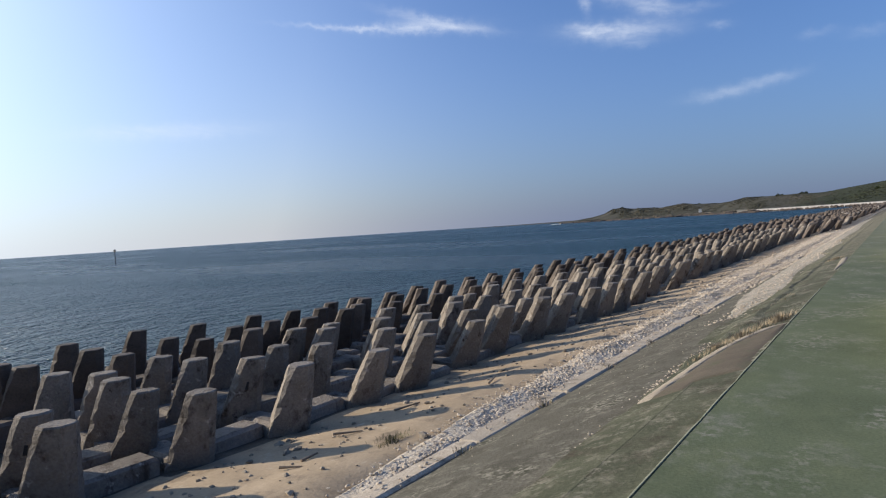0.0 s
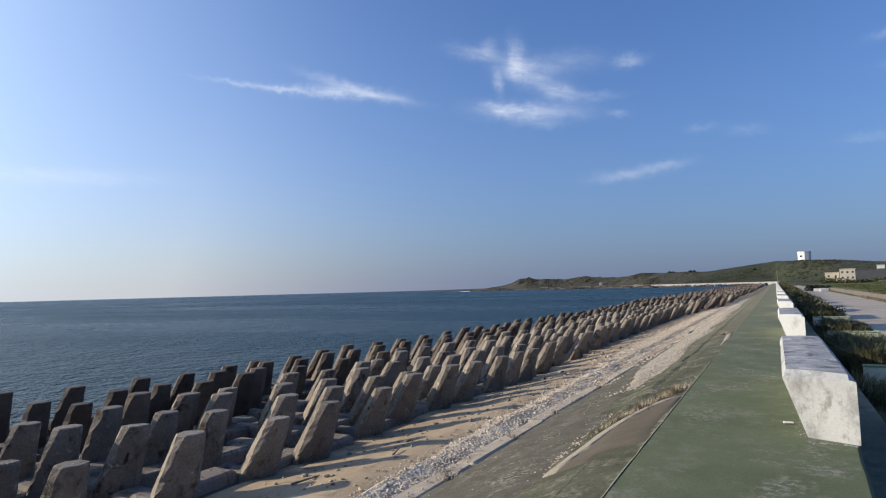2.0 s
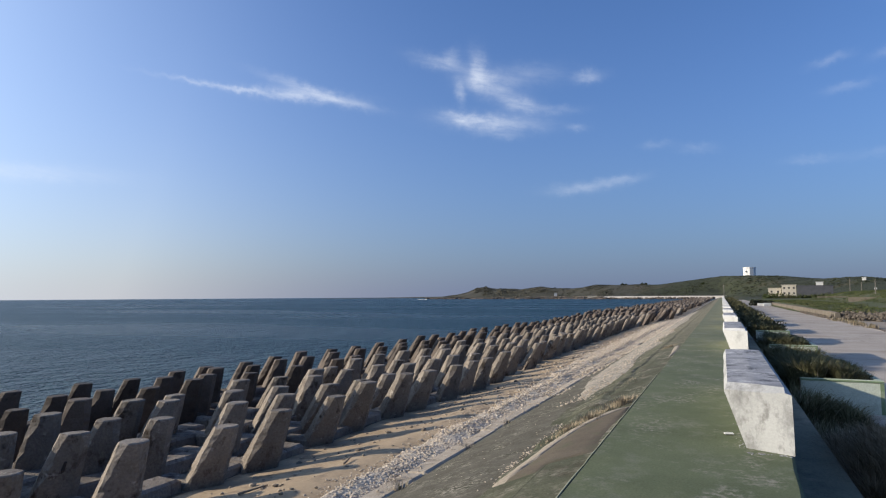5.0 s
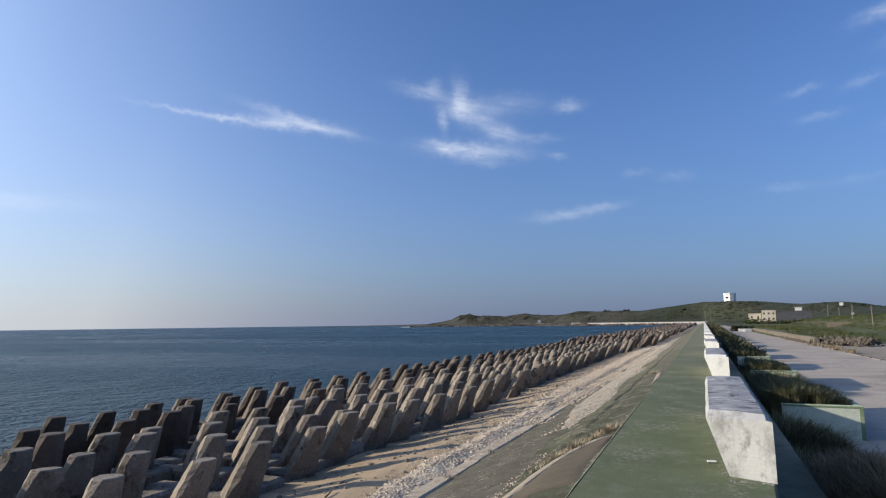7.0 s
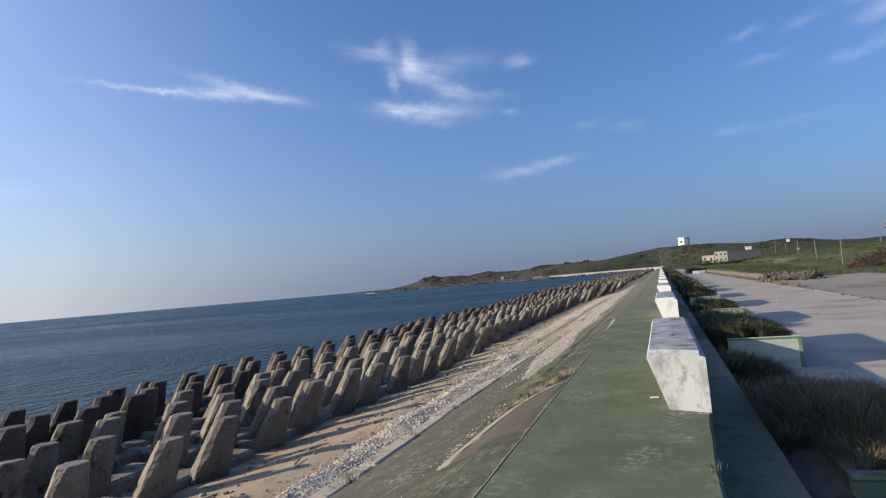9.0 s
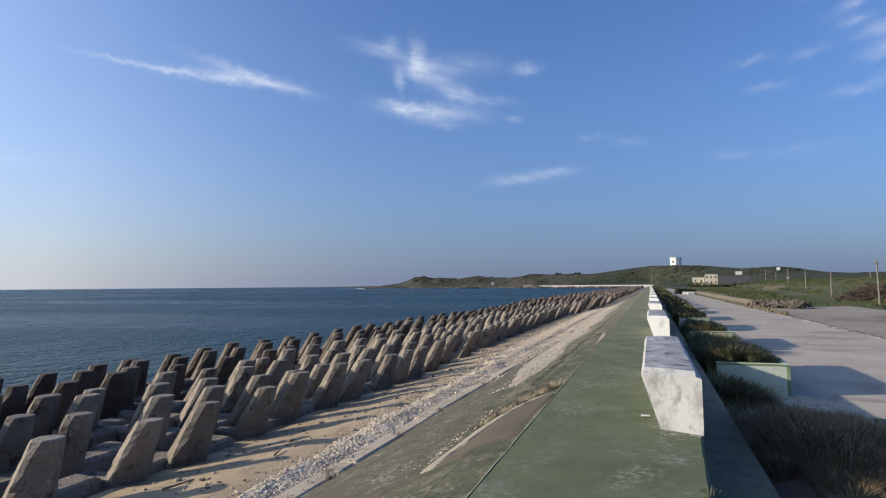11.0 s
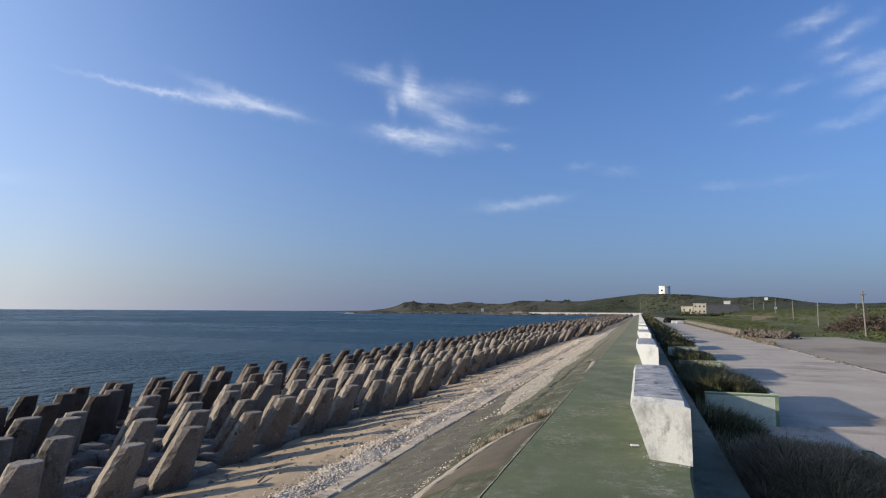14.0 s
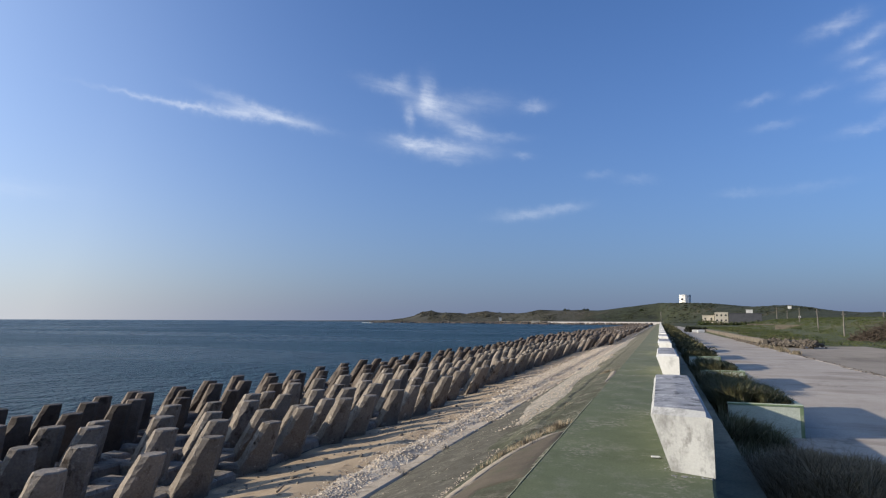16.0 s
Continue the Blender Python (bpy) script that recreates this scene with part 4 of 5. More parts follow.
for cy, cn in ((6.7, 20), (7.3, 45), (7.9, 50), (8.5, 60), (9.2, 60), (9.9, 40), (11.0, 40), (12.4, 40), (5.2, 10), (14.0, 30)):
    for _ in range(cn):
        x, y = -2.36 - abs(rs_.gauss(0, 0.10)), cy + rs_.gauss(0, 0.22)
        s = rs_.uniform(0.008, 0.02)
        shells.append((x, y, slope_z(x) + s * 0.3, s, s * 0.7, s * 0.5))
for _ in range(120):
    x, y = rs_.uniform(-4.1, -2.5), rs_.uniform(4, 26)
    s = rs_.uniform(0.006, 0.014)
    shells.append((x, y, slope_z(x) + s * 0.3, s, s * 0.7, s * 0.5))
for _ in range(800):
    y = 12.5 + 32 * rs_.random() ** 1.3
    x = -2.75 - 0.35 * smooth01((y - 14) / 8) + rs_.gauss(0, 0.25)
    if -4.1 < x < -2.38:
        s = rs_.uniform(0.008, 0.024) * (1 + y / 50)
        shells.append((x, y, slope_z(x) + 0.02 + s * 0.3, s, s * 0.8, s * 0.5))
tagged(new("shell_grit", lumps("shell_grit", shells, M_PEBBLE, 0.3, 4)), "scattered white shell and coral bits on the slope", "shells", kind="stuff")


def blades(name, items, *mats, seed=1, bend=0.5):
    """Grass: x, y, z, length, width, straw share. Each blade is a narrow bent strip."""
    rb = random.Random(seed)
    vs, fs, ms = [], [], []
    for x, y, z, ln, w, straw in items:
        a = rb.uniform(0, 6.2832)
        out = ln * rb.uniform(0.15, 0.75) * bend * 1.4
        dx, dy = math.cos(a), math.sin(a)
        sx, sy = -dy * w, dx * w
        o = len(vs)
        for f, wd in ((0, 1.0), (0.55, 0.8), (1.0, 0.08)):
            px, py, pz = x + dx * out * f * f, y + dy * out * f * f, z + ln * (f - 0.22 * bend * f * f)
            vs += [(px - sx * wd, py - sy * wd, pz), (px + sx * wd, py + sy * wd, pz)]
        fs += [(o, o + 1, o + 3, o + 2), (o + 2, o + 3, o + 5, o + 4)]
        k = 1 if rb.random() < straw and len(mats) > 1 else 0
        ms += [k, k]
    me = raw(name, vs, fs, *mats)
    me.polygons.foreach_set("material_index", ms)
    return me


def tuft(name, x, y, z, n, spread, ln, straw, label, seed, width=0.004):
    rb = random.Random(seed)
    items = [(x + rb.gauss(0, spread), y + rb.gauss(0, spread * 1.6), z if z is not None else 0, rb.uniform(0.5, 1) * ln, width, straw) for _ in range(n)]
    if z is None:
        items = [(a, b, slope_z(a) - 0.01, c, d, e) for a, b, _, c, d, e in items]
    return tagged(new(name, blades(name, items, M_GRASS, M_STRAW, seed=seed)), label, "grass", kind="stuff")


for i, (x, y, n, sp, ln) in enumerate(((-2.08, 8.6, 190, 0.11, 0.16), (-1.9, 9.1, 210, 0.12, 0.19), (-1.54, 9.9, 260, 0.09, 0.25), (-2.2, 8.0, 60, 0.06, 0.14), (-1.72, 9.6, 120, 0.12, 0.17),
                                       (-1.75, 21.8, 160, 0.12, 0.2), (-2.2, 12.0, 90, 0.15, 0.12), (-1.9, 13.2, 90, 0.15, 0.12))):
    tuft("dry_grass_tuft", x, y, None, n, sp, ln * 0.6, 1.0, "dry straw-coloured grass tuft in the cracked slope", 40 + i)
for i, (y, n) in enumerate(((7.65, 80), (10.05, 50), (12.3, 60), (5.55, 40), (15.9, 40))):
    tuft("kerb_tuft", -4.22, y, -1.06, n, 0.06, 0.12, 0.8, "brown withered tuft growing in a kerb joint", 60 + i)
tuft("edge_tuft", 0.41, 5.1, -0.01, 44, 0.04, 0.07, 0.0, "thin withered grass tuft at the walkway edge", 72, 0.002)
tuft("beach_weed", -5.45, 5.75, -1.15, 240, 0.09, 0.08, 0.25, "low yellow-green beach weed on the sand", 71)

# loose stones and driftwood on the sand
rd = random.Random(8)
loose = []
for _ in range(650):
    y = 2 + 34 * rd.random() ** 1.5
    x = rd.uniform(-7.7, -5.0)
    s = rd.uniform(0.012, 0.04) if rd.random() < 0.9 else rd.uniform(0.04, 0.08)
    loose.append((x, y, land(x, y) + s * 0.25, s, s * rd.uniform(0.6, 1), s * 0.6))
tagged(new("beach_stones", lumps("beach_stones", loose, M_SHINGLE, 0.3, 9)), "scattered small stones on the sand", "stones", kind="stuff")
for i, (x, y, ln, turn) in enumerate(((-6.5, 5.95, 0.42, 35), (-6.9, 5.2, 0.3, 120), (-6.2, 5.0, 0.26, 80), (-6.6, 7.4, 0.5, 70), (-5.9, 8.9, 0.35, 100), (-6.1, 4.6, 0.3, 20))):
    d = new("driftwood_stick", mesh_of("driftwood_stick", rod((-ln / 2, 0, 0.012), (ln / 2, 0.03, 0.03), 0.02, 0.01, 6), M_DRIFT))
    d.matrix_basis = pose(x, y, land(x, y) + 0.01, 0, 0, turn)
    tagged(d, "short dark driftwood stick lying on the sand", "driftwood", "driftwood on the sand")
scrap = new("white_scrap", mesh_of("white_scrap", box(-0.055, 0.05, -0.03, 0.025, 0.0, 0.02, 0.008), M_WHITE))
scrap.matrix_basis = pose(-0.05, 7.85, 0.004, 0, 0, 10)
tagged(scrap, "small white chip of broken concrete on the walkway", "concrete chip")


grit = []
for k in range(3):
    rg = random.Random(150 + k)
    cy = BLOCK_Y + BLOCK_STEP * k
    for _ in range(150):
        if rg.random() < 0.35:
            x, y = 0.305 + rg.uniform(-0.2, 0.2), cy - 2.39 - abs(rg.gauss(0, 0.025))
        else:
            x, y = 0.10 - abs(rg.gauss(0, 0.03)), cy + rg.uniform(-2.4, 2.4)
        sz = rg.uniform(0.004, 0.014)
        grit.append((x, y, sz * 0.25, sz, sz * 0.8, sz * 0.45))
tagged(new("paint_chips", lumps("paint_chips", grit, M_TOP, 0.3, 151)), "small paint chips and grit along the foot of the blocks", "debris", kind="stuff")


# ---------------- planters ----------------
PLANTER_Y, PLANTER_STEP, PX0, PX1, PZ = 7.0, 11.77, 1.74, 3.56, -0.60


def planter():
    ob = thing("planter", (0, 0, 0), "concrete planter painted pale green with a green rim", "planter", "planters behind the sea wall")
    ln, th = 4.75, 0.13
    part("front_wall", box(PX0, PX1, 0, th, ROAD_Z - 0.05, PZ - 0.07, 0.008), M_PALE_GREEN, ob)
    part("back_wall", box(PX0, PX1, ln - th, ln, ROAD_Z - 0.05, PZ - 0.07, 0.008), M_PALE_GREEN, ob)
    part("side_wall", box(PX1 - th, PX1, th + 0.002, ln - th - 0.002, ROAD_Z - 0.05, PZ - 0.07, 0.008), M_PALE_GREEN, ob)
    bm = box(PX0 - 0.012, PX1 + 0.012, -0.012, th + 0.02, PZ - 0.068, PZ, 0.012)
    box(PX1 - th - 0.02, PX1 + 0.012, th + 0.022, ln, PZ - 0.068, PZ, 0.012, bm=bm)
    part("rim", bm, M_SAGE, ob)
    part("corner_stripe", box(PX1 - 0.085, PX1 + 0.004, -0.005, 0.004, ROAD_Z, PZ - 0.07), M_RIM, ob, "green painted corner stripe")
    part("rim_stripe", box(PX0, PX1, -0.017, -0.010, PZ - 0.05, PZ - 0.012), M_RIM, ob, "green painted rim stripe")
    part("soil", box(PX0 + 0.004, PX1 - th - 0.004, th + 0.004, ln - th - 0.004, ROAD_Z, PZ - 0.06), M_SOIL, ob)
    return ob


pl = planter()
pl.matrix_basis = pose(0, PLANTER_Y, 0)
for k in list(range(-1, 0)) + list(range(1, 24)):
    copy_thing(pl, pose(0, PLANTER_Y + PLANTER_STEP * k, 0))
# the nearest one: moss, and the shade it stands in painted into its colour
M_MOSSY_SHADED = surface("mossy_shaded_paint", (0.105, 0.13, 0.085), (0.18, 0.205, 0.145), 3.0, 0.85, 0.3, 40, (0.07, 0.08, 0.05), 2.2, 0.5)
for ob in pl.children:
    if ob.name.split(".")[0] in ("front_wall", "rim"):
        ob.data = ob.data.copy()
        ob.data.materials[0] = M_MOSSY_SHADED
tagged(pl, "concrete planter with mossy green paint, darkened for the shade it stands in", "planter", "planters behind the sea wall")


def tussocks(name, clumps, *mats, seed=1):
    """Arching grass in clumps: x, y, z, spread, blades, length, width, straw share. Each blade is a strip of three lengths that droops to its tip."""
    rb = random.Random(seed)
    vs, fs, ms = [], [], []
    for cx, cy, cz, spread, n, ln, wd, straw in clumps:
        sway = rb.uniform(0, 6.2832)
        for _ in range(n):
            a = rb.uniform(0, 6.2832)
            q = rb.random() ** 0.6
            bx, by_ = cx + spread * 0.45 * q * math.cos(a), cy + spread * 0.45 * q * math.sin(a)
            h = ln * rb.uniform(0.55, 1.15)
            a += rb.gauss(0, 0.5)
            dx, dy = math.cos(a) + 0.35 * math.cos(sway), math.sin(a) + 0.35 * math.sin(sway)
            reach = h * (0.25 + 0.65 * q) * rb.uniform(0.6, 1.2)
            k = 1 if rb.random() < straw else 0
            w = wd * rb.uniform(0.6, 1.2)
            ln_ = math.hypot(dx, dy) + 1e-6
            sx, sy = -dy / ln_ * w, dx / ln_ * w
            o = len(vs)
            for f, t in ((0, 1.0), (0.4, 0.9), (0.75, 0.6), (1.0, 0.1)):
                px, py, pz = bx + dx * reach * f ** 1.7, by_ + dy * reach * f ** 1.7, cz + h * (f - (0.15 + 0.35 * q) * f ** 2.6)
                vs += [(px - sx * t, py - sy * t, pz), (px + sx * t, py + sy * t, pz)]
            fs += [(o + i, o + i + 1, o + i + 3, o + i + 2) for i in (0, 2, 4)]
            ms += [k] * 3
    me = raw(name, vs, fs, *mats)
    me.polygons.foreach_set("material_index", ms)
    return me


lv, lf = [], []
lys = steps((5.6, 11.9, 0.1))
for y in lys:
    for i in range(6):
        x = 1.272 + 0.48 * i / 5
        lv.append((x, y, -0.86 + 0.05 * noise.noise((x * 5, y * 3, 2)) + 0.10 * (i / 5) ** 2 * smooth01((y - 6.5) / 1.5) - 0.5 * smooth01((6.2 - y) / 0.6)))
for j in range(len(lys) - 1):
    for i in range(5):
        lf.append((j * 6 + i, j * 6 + i + 1, j * 6 + i + 7, j * 6 + i + 6))
tagged(new("leaf_litter", raw("leaf_litter", lv, lf, surface("litter", (0.09, 0.076, 0.064), (0.145, 0.124, 0.107), 3.5, 0.95, 0.9, 22, (0.105, 0.06, 0.042), 2.2, 0.52, bump_size=0.03), smooth=True)),
       "grey-brown drift of dead leaves and grit beside the planter", "litter", kind="stuff")
for k, (n, per) in enumerate(((250, 95), (210, 60), (110, 44), (90, 30), (70, 24), (60, 20))):
    rg = random.Random(100 + k)
    f = PLANTER_Y + PLANTER_STEP * k
    clumps = []
    for _ in range(n):
        y, x = f + 0.25 + 4.35 * rg.random(), rg.uniform(1.55, PX1 - 0.18)
        h = table(x, (1.4, 2.4, 3.0, 3.45), (0.66, 0.56, 0.38, 0.22)) * (1 + 0.4 * noise.noise((x * 0.9, y * 0.6, k)))
        if k == 0:
            h *= (1 - 0.35 * smooth01((y - f - 2.6) / 1.8)) * (0.42 + 0.58 * smooth01((y - f - 0.35) / 1.0))
            if y < f + 1.6 and x < 1.8:
                continue
        dry = (0.0 if k else 0.03) + 0.02 * (k == 0 and y - f < 0.8 and x > 1.95) + 0.02 * (k == 1 and y - f < 0.9) + 0.06 * max(0, noise.noise((x, y * 0.7, 4)))
        low = 0.35 if x < PX0 else 0.0
        clumps.append((x, y, PZ - 0.08 - low, 0.26, per, low + max(0.14, h * rg.uniform(0.8, 1.25)), 0.0038 + 0.0036 * k, dry))
    if k == 0:
        for _ in range(60):
            clumps.append((rg.uniform(1.38, 1.72), rg.uniform(8.5, 11.6), -0.86, 0.22, 70, rg.uniform(0.28, 0.55), 0.004, 0.1))
    tagged(new("planter_grass", tussocks("planter_grass", clumps, M_GRASS if k else M_DULLGRASS, M_STRAW, seed=k)), "dense arching olive-green grass overgrowing a planter" if k else "dense withering olive-brown grass overgrowing a planter", "grass", kind="stuff")


rg = random.Random(199)
clumps = []
for _ in range(90):
    x = 1.4 + 1.5 * rg.random() ** 1.2
    clumps.append((x, rg.uniform(16.6, 18.6), ROAD_Z - 0.03, 0.3, 40, table(x, (1.3, 1.8, 2.2, 2.7, 2.95), (1.05, 0.95, 0.78, 0.52, 0.2)) * rg.uniform(0.8, 1.12), 0.009, 0.06))
for _ in range(120):
    clumps.append((1.4 + 2.0 * rg.random(), rg.uniform(28.8, 30.4), ROAD_Z - 0.03, 0.35, 40, rg.uniform(0.95, 1.3), 0.013, 0.06))
tagged(new("tall_weeds", tussocks("tall_weeds", clumps, M_GRASS, M_STRAW, seed=19)), "tall dark weeds leaning against the planter fronts", "weeds", kind="stuff")
for k in range(4):
    rg = random.Random(200 + k)
    f = PLANTER_Y + PLANTER_STEP * k + 4.9
    items = []
    for _ in range(2600 if k < 2 else 1200):
        u = rg.random()
        x = 1.32 + 1.5 * rg.random() ** 1.6
        items.append((x, f + 6.6 * u, ROAD_Z - 0.03, rg.uniform(0.18, 0.5) * (1.25 - 0.5 * (x - 1.3)), 0.009 + 0.004 * k, 0.15))
    tagged(new("weeds", blades("weeds", items, M_GRASS, M_STRAW, seed=20 + k, bend=0.8)), "rank dark weeds on the floor between two planters", "weeds", kind="stuff")


def leafy(items, leaf, seed, per=60):
    """Crowns of many small leaf clumps: x, y, z, radius, height."""
    rl = random.Random(seed)
    vs, fs = [], []
    for x, y, z, r, h in items:
        for _ in range(per):
            u, a = rl.random() ** 0.45, rl.uniform(0, 6.2832)
            b = math.asin(rl.random())
            px, py, pz = x + r * u * math.cos(a) * math.cos(b), y + r * u * math.sin(a) * math.cos(b), z + h * (0.1 + 0.9 * u * math.sin(b))
            n1 = Vector((rl.gauss(0, 1), rl.gauss(0, 1), rl.gauss(0, 1))).normalized()
            n2 = n1.orthogonal().normalized()
            n3 = n1.cross(n2)
            s = leaf * rl.uniform(0.6, 1.3)
            o = len(vs)
            p = Vector((px, py, pz))
            vs += [tuple(p + n2 * s), tuple(p + n3 * s * 0.6), tuple(p - n2 * s), tuple(p - n3 * s * 0.6 + n1 * s * 0.3)]
            fs.append((o, o + 1, o + 2, o + 3))
    return vs, fs


for k in range(3, 24):
    rg = random.Random(300 + k)
    f = PLANTER_Y + PLANTER_STEP * k
    grow = min(1.0, 0.35 + 0.07 * (k - 3))
    items = [(rg.uniform(1.75, 3.1), f + rg.uniform(0.0, 5.5) * (1 + 0.08 * max(0, k - 6)), PZ - 0.1, rg.uniform(0.35, 0.8) * (0.7 + grow), rg.uniform(0.4, 1.0) * (0.5 + grow)) for _ in range(14)]
    vs, fs = leafy(items, 0.07 + 0.006 * k, 500 + k, 70)
    tagged(new("shrub", raw("shrub", vs, fs, M_SHRUB)), "low dark green shrubs filling a planter", "shrub", "shrubs in the planters")

# ---------------- across the road ----------------
# crumbled road edge
edge = []
re_ = random.Random(77)
for _ in range(700):
    y = 24 + 110 * re_.random() ** 1.4
    x = 11.9 + re_.gauss(0, 0.12) + 0.25 * noise.noise((0, y * 0.2, 3))
    s = re_.uniform(0.02, 0.06)
    edge.append((x, y, ROAD_Z + s * 0.2, s, s * 1.6, s * 0.6))
tagged(new("road_edge_rubble", lumps("road_edge_rubble", edge, M_STONE, 0.3, 12)), "crumbled stones and grit along the road edge", "rubble", kind="stuff")
kv, kf = [], []
ey = steps((10, 140, 0.8))
for y in ey:
    w = 0.18 * noise.noise((0, y * 0.15, 3)) + 0.06 * noise.noise((0, y * 0.9, 8))
    for x, z in ((11.7, -0.04), (11.78, 0.0), (11.9, 0.006), (11.98, -0.05)):
        kv.append((x + w, y, ROAD_Z + z + 0.02 * noise.noise((x * 3, y * 0.7, 2))))
for j in range(len(ey) - 1):
    for i in range(3):
        kf.append((j * 4 + i, j * 4 + i + 1, j * 4 + i + 5, j * 4 + i + 4))
tagged(new("road_kerb", raw("road_kerb", kv, kf, M_ROAD)), "low worn pale concrete kerb along the road", "kerb", kind="structure")
for i, (x, y, r) in enumerate(((11.9, 82, 0.6), (12.2, 76, 0.55), (12.0, 71, 0.45), (12.4, 88, 0.7), (12.6, 95, 0.7), (12.1, 66, 0.35), (13.0, 100, 0.8))):
    rb = random.Random(600 + i)
    items = [(x + rb.gauss(0, r * 0.5), y + rb.gauss(0, r), ROAD_Z - 0.03, rb.uniform(0.2, 0.5), 0.02, 0.75) for _ in range(260)]
    tagged(new("roadside_tuft", blades("roadside_tuft", items, M_GRASS, M_STRAW, seed=i)), "dry grass clump at the road edge", "grass", kind="stuff")


def stone_row(name, a, b, high, wide, size, label, seed, n):
    """A dry heap of stones between two points."""
    rr = random.Random(seed)
    items = []
    ax, ay = a
    bx, by_ = b
    dx, dy = bx - ax, by_ - ay
    ln = math.hypot(dx, dy)
    for _ in range(n):
        t, w = rr.random(), rr.gauss(0, 0.35)
        hgt = max(0.0, high * (1 - abs(w)) * (0.8 + 0.35 * noise.noise((t * ln * 0.4, 0, seed))))
        s = size * rr.uniform(0.6, 1.3)
        x, y = ax + dx * t - dy / ln * w * wide, ay + dy * t + dx / ln * w * wide
        items.append((x, y, max(ROAD_Z, land(x, y)) + hgt * rr.random() ** 0.5, s, s * rr.uniform(0.6, 1.0), s * 0.7))
    return tagged(new(name, lumps(name, items, M_STONE, 0.3, seed)), label, "stone heap", kind="stuff")


stone_row("stone_heap", (12.3, 88), (17.2, 81.5), 1.15, 1.4, 0.2, "rough heap of dark field stones beside the road", 31, 800)
strip("low_wall", [(12.1, -1.75), (12.15, -0.62), (12.4, -0.56), (12.6, -0.66), (12.7, -1.75)], steps((86, 190, 3)), M_OLDWALL,
      "low weathered concrete wall along the field", "wall", 0.12, 13.0)
stone_row("stone_spill", (11.9, 84), (11.95, 120), 0.3, 0.5, 0.16, "stones spilled along the low wall", 33, 260)


def field_clumps(n, xr, yr, size, seed, tall=0.8):
    rr = random.Random(seed)
    items = []
    for _ in range(n):
        x, y = rr.uniform(*xr), rr.uniform(*yr)
        if y < 90 and x < 25 or (x < 14.4):
            continue
        s = size * rr.uniform(0.6, 1.5)
        items.append((x, y, land(x, y) - 0.1, s, s * tall * rr.uniform(0.6, 1.2)))
    return items


field = [(x, y, z + 0.05, s * 1.3, s * 1.3, h * 0.55) for x, y, z, s, h in field_clumps(4200, (14.5, 66), (58, 260), 0.75, 41, 0.7)]
fv_, ff_ = leafy([(x, y, z - 0.05, r * 1.1, h * 0.7 + 0.12) for x, y, z, r, r2, h in field], 0.1, 44, 40)
tagged(new("field_scrub", raw("field_scrub", fv_, ff_, M_FIELD)), "green grass and low scrub covering the field", "scrub", kind="stuff")
vs, fs = leafy([(26 + 3 * random.Random(i).random() + i * 0.12, 62 + i * 1.2, land(26, 62 + i * 1.2) - 0.1, 1.0, 0.7) for i in range(40)], 0.16, 43, 60)
tagged(new("verge_scrub", raw("verge_scrub", vs, fs, M_FIELD)), "green grassy verge beside the dirt lane", "scrub", kind="stuff")

# grey retaining wall in the field, with a long low coping
fw = thing("field_wall", (0, 0, 0), "grey concrete retaining wall standing in the field", "wall", kind="structure")
for nm, a0, a1, r0, z0, z1, th in (("slab", 8.95, 10.72, 172, -0.2, 0.85, 0.3), ("coping", 6.9, 8.93, 176, 1.75, 1.02, 0.25), ("coping", 10.74, 12.0, 172, 1.75, 1.0, 0.25)):
    xa, ya, xb, yb = r0 * math.sin(radians(a0)), r0 * math.cos(radians(a0)), r0 * math.sin(radians(a1)), r0 * math.cos(radians(a1))
    w = part(nm, box(-math.hypot(xb - xa, yb - ya) / 2, math.hypot(xb - xa, yb - ya) / 2, -th / 2, th / 2, z0 - 1.0, z1, 0.03), M_OLDWALL, fw)
    w.matrix_basis = pose((xa + xb) / 2, (ya + yb) / 2, 0, 0, 0, math.degrees(math.atan2(yb - ya, xb - xa)))

# heap of dead branches
rb = random.Random(51)
bv, bf = [], []
for _ in range(1300):
    t, w = rb.uniform(-1, 1), rb.gauss(0, 0.5)
    base = Vector((31.2 + t * 4.2, 104 - t * 2.4 + w * 2, 0))
    hgt = 3.1 * max(0.1, 1 - abs(t) ** 1.9) * (0.75 + 0.3 * noise.noise((t * 3, 0, 7)))
    base.z = land(base.x, base.y) + hgt * rb.random()
    d = Vector((rb.gauss(0, 1), rb.gauss(0, 0.6), rb.gauss(0, 0.55))).normalized() * rb.uniform(0.4, 1.3)
    u = d.orthogonal().normalized() * 0.045
    w2 = d.cross(u).normalized() * 0.045
    o = len(bv)
    bv += [tuple(base - d + u), tuple(base - d - u * 0.5 + w2), tuple(base - d - u * 0.5 - w2), tuple(base + d)]
    bf += [(o, o + 1, o + 3), (o + 1, o + 2, o + 3), (o + 2, o, o + 3)]
tagged(new("branch_heap", raw("branch_heap", bv, bf, M_BRUSHWOOD)), "heap of dead brown branches in the field", "brushwood", kind="stuff")


def polar(a, r):
    return r * math.sin(radians(a)), r * math.cos(radians(a))


def utility_pole(a, r, high, lean, label="slim pale concrete utility pole beside the lane"):
    x, y = polar(a, r)
    z = land(x, y)
    ob = thing("utility_pole", (x, y, z), label, "utility pole", "poles along the lane")
    part("post", rod((0, 0, -0.3), (lean, 0, high), 0.13, 0.085, 10), M_WOOD, ob)
    part("cap", rod((lean, 0, high), (lean, 0, high + 0.12), 0.09, 0.04, 10), M_WOOD, ob)
    part("crossarm", box(lean - 0.35, lean + 0.35, -0.19, -0.11, high - 0.5, high - 0.4, 0.01), M_WOOD, ob)
    return ob


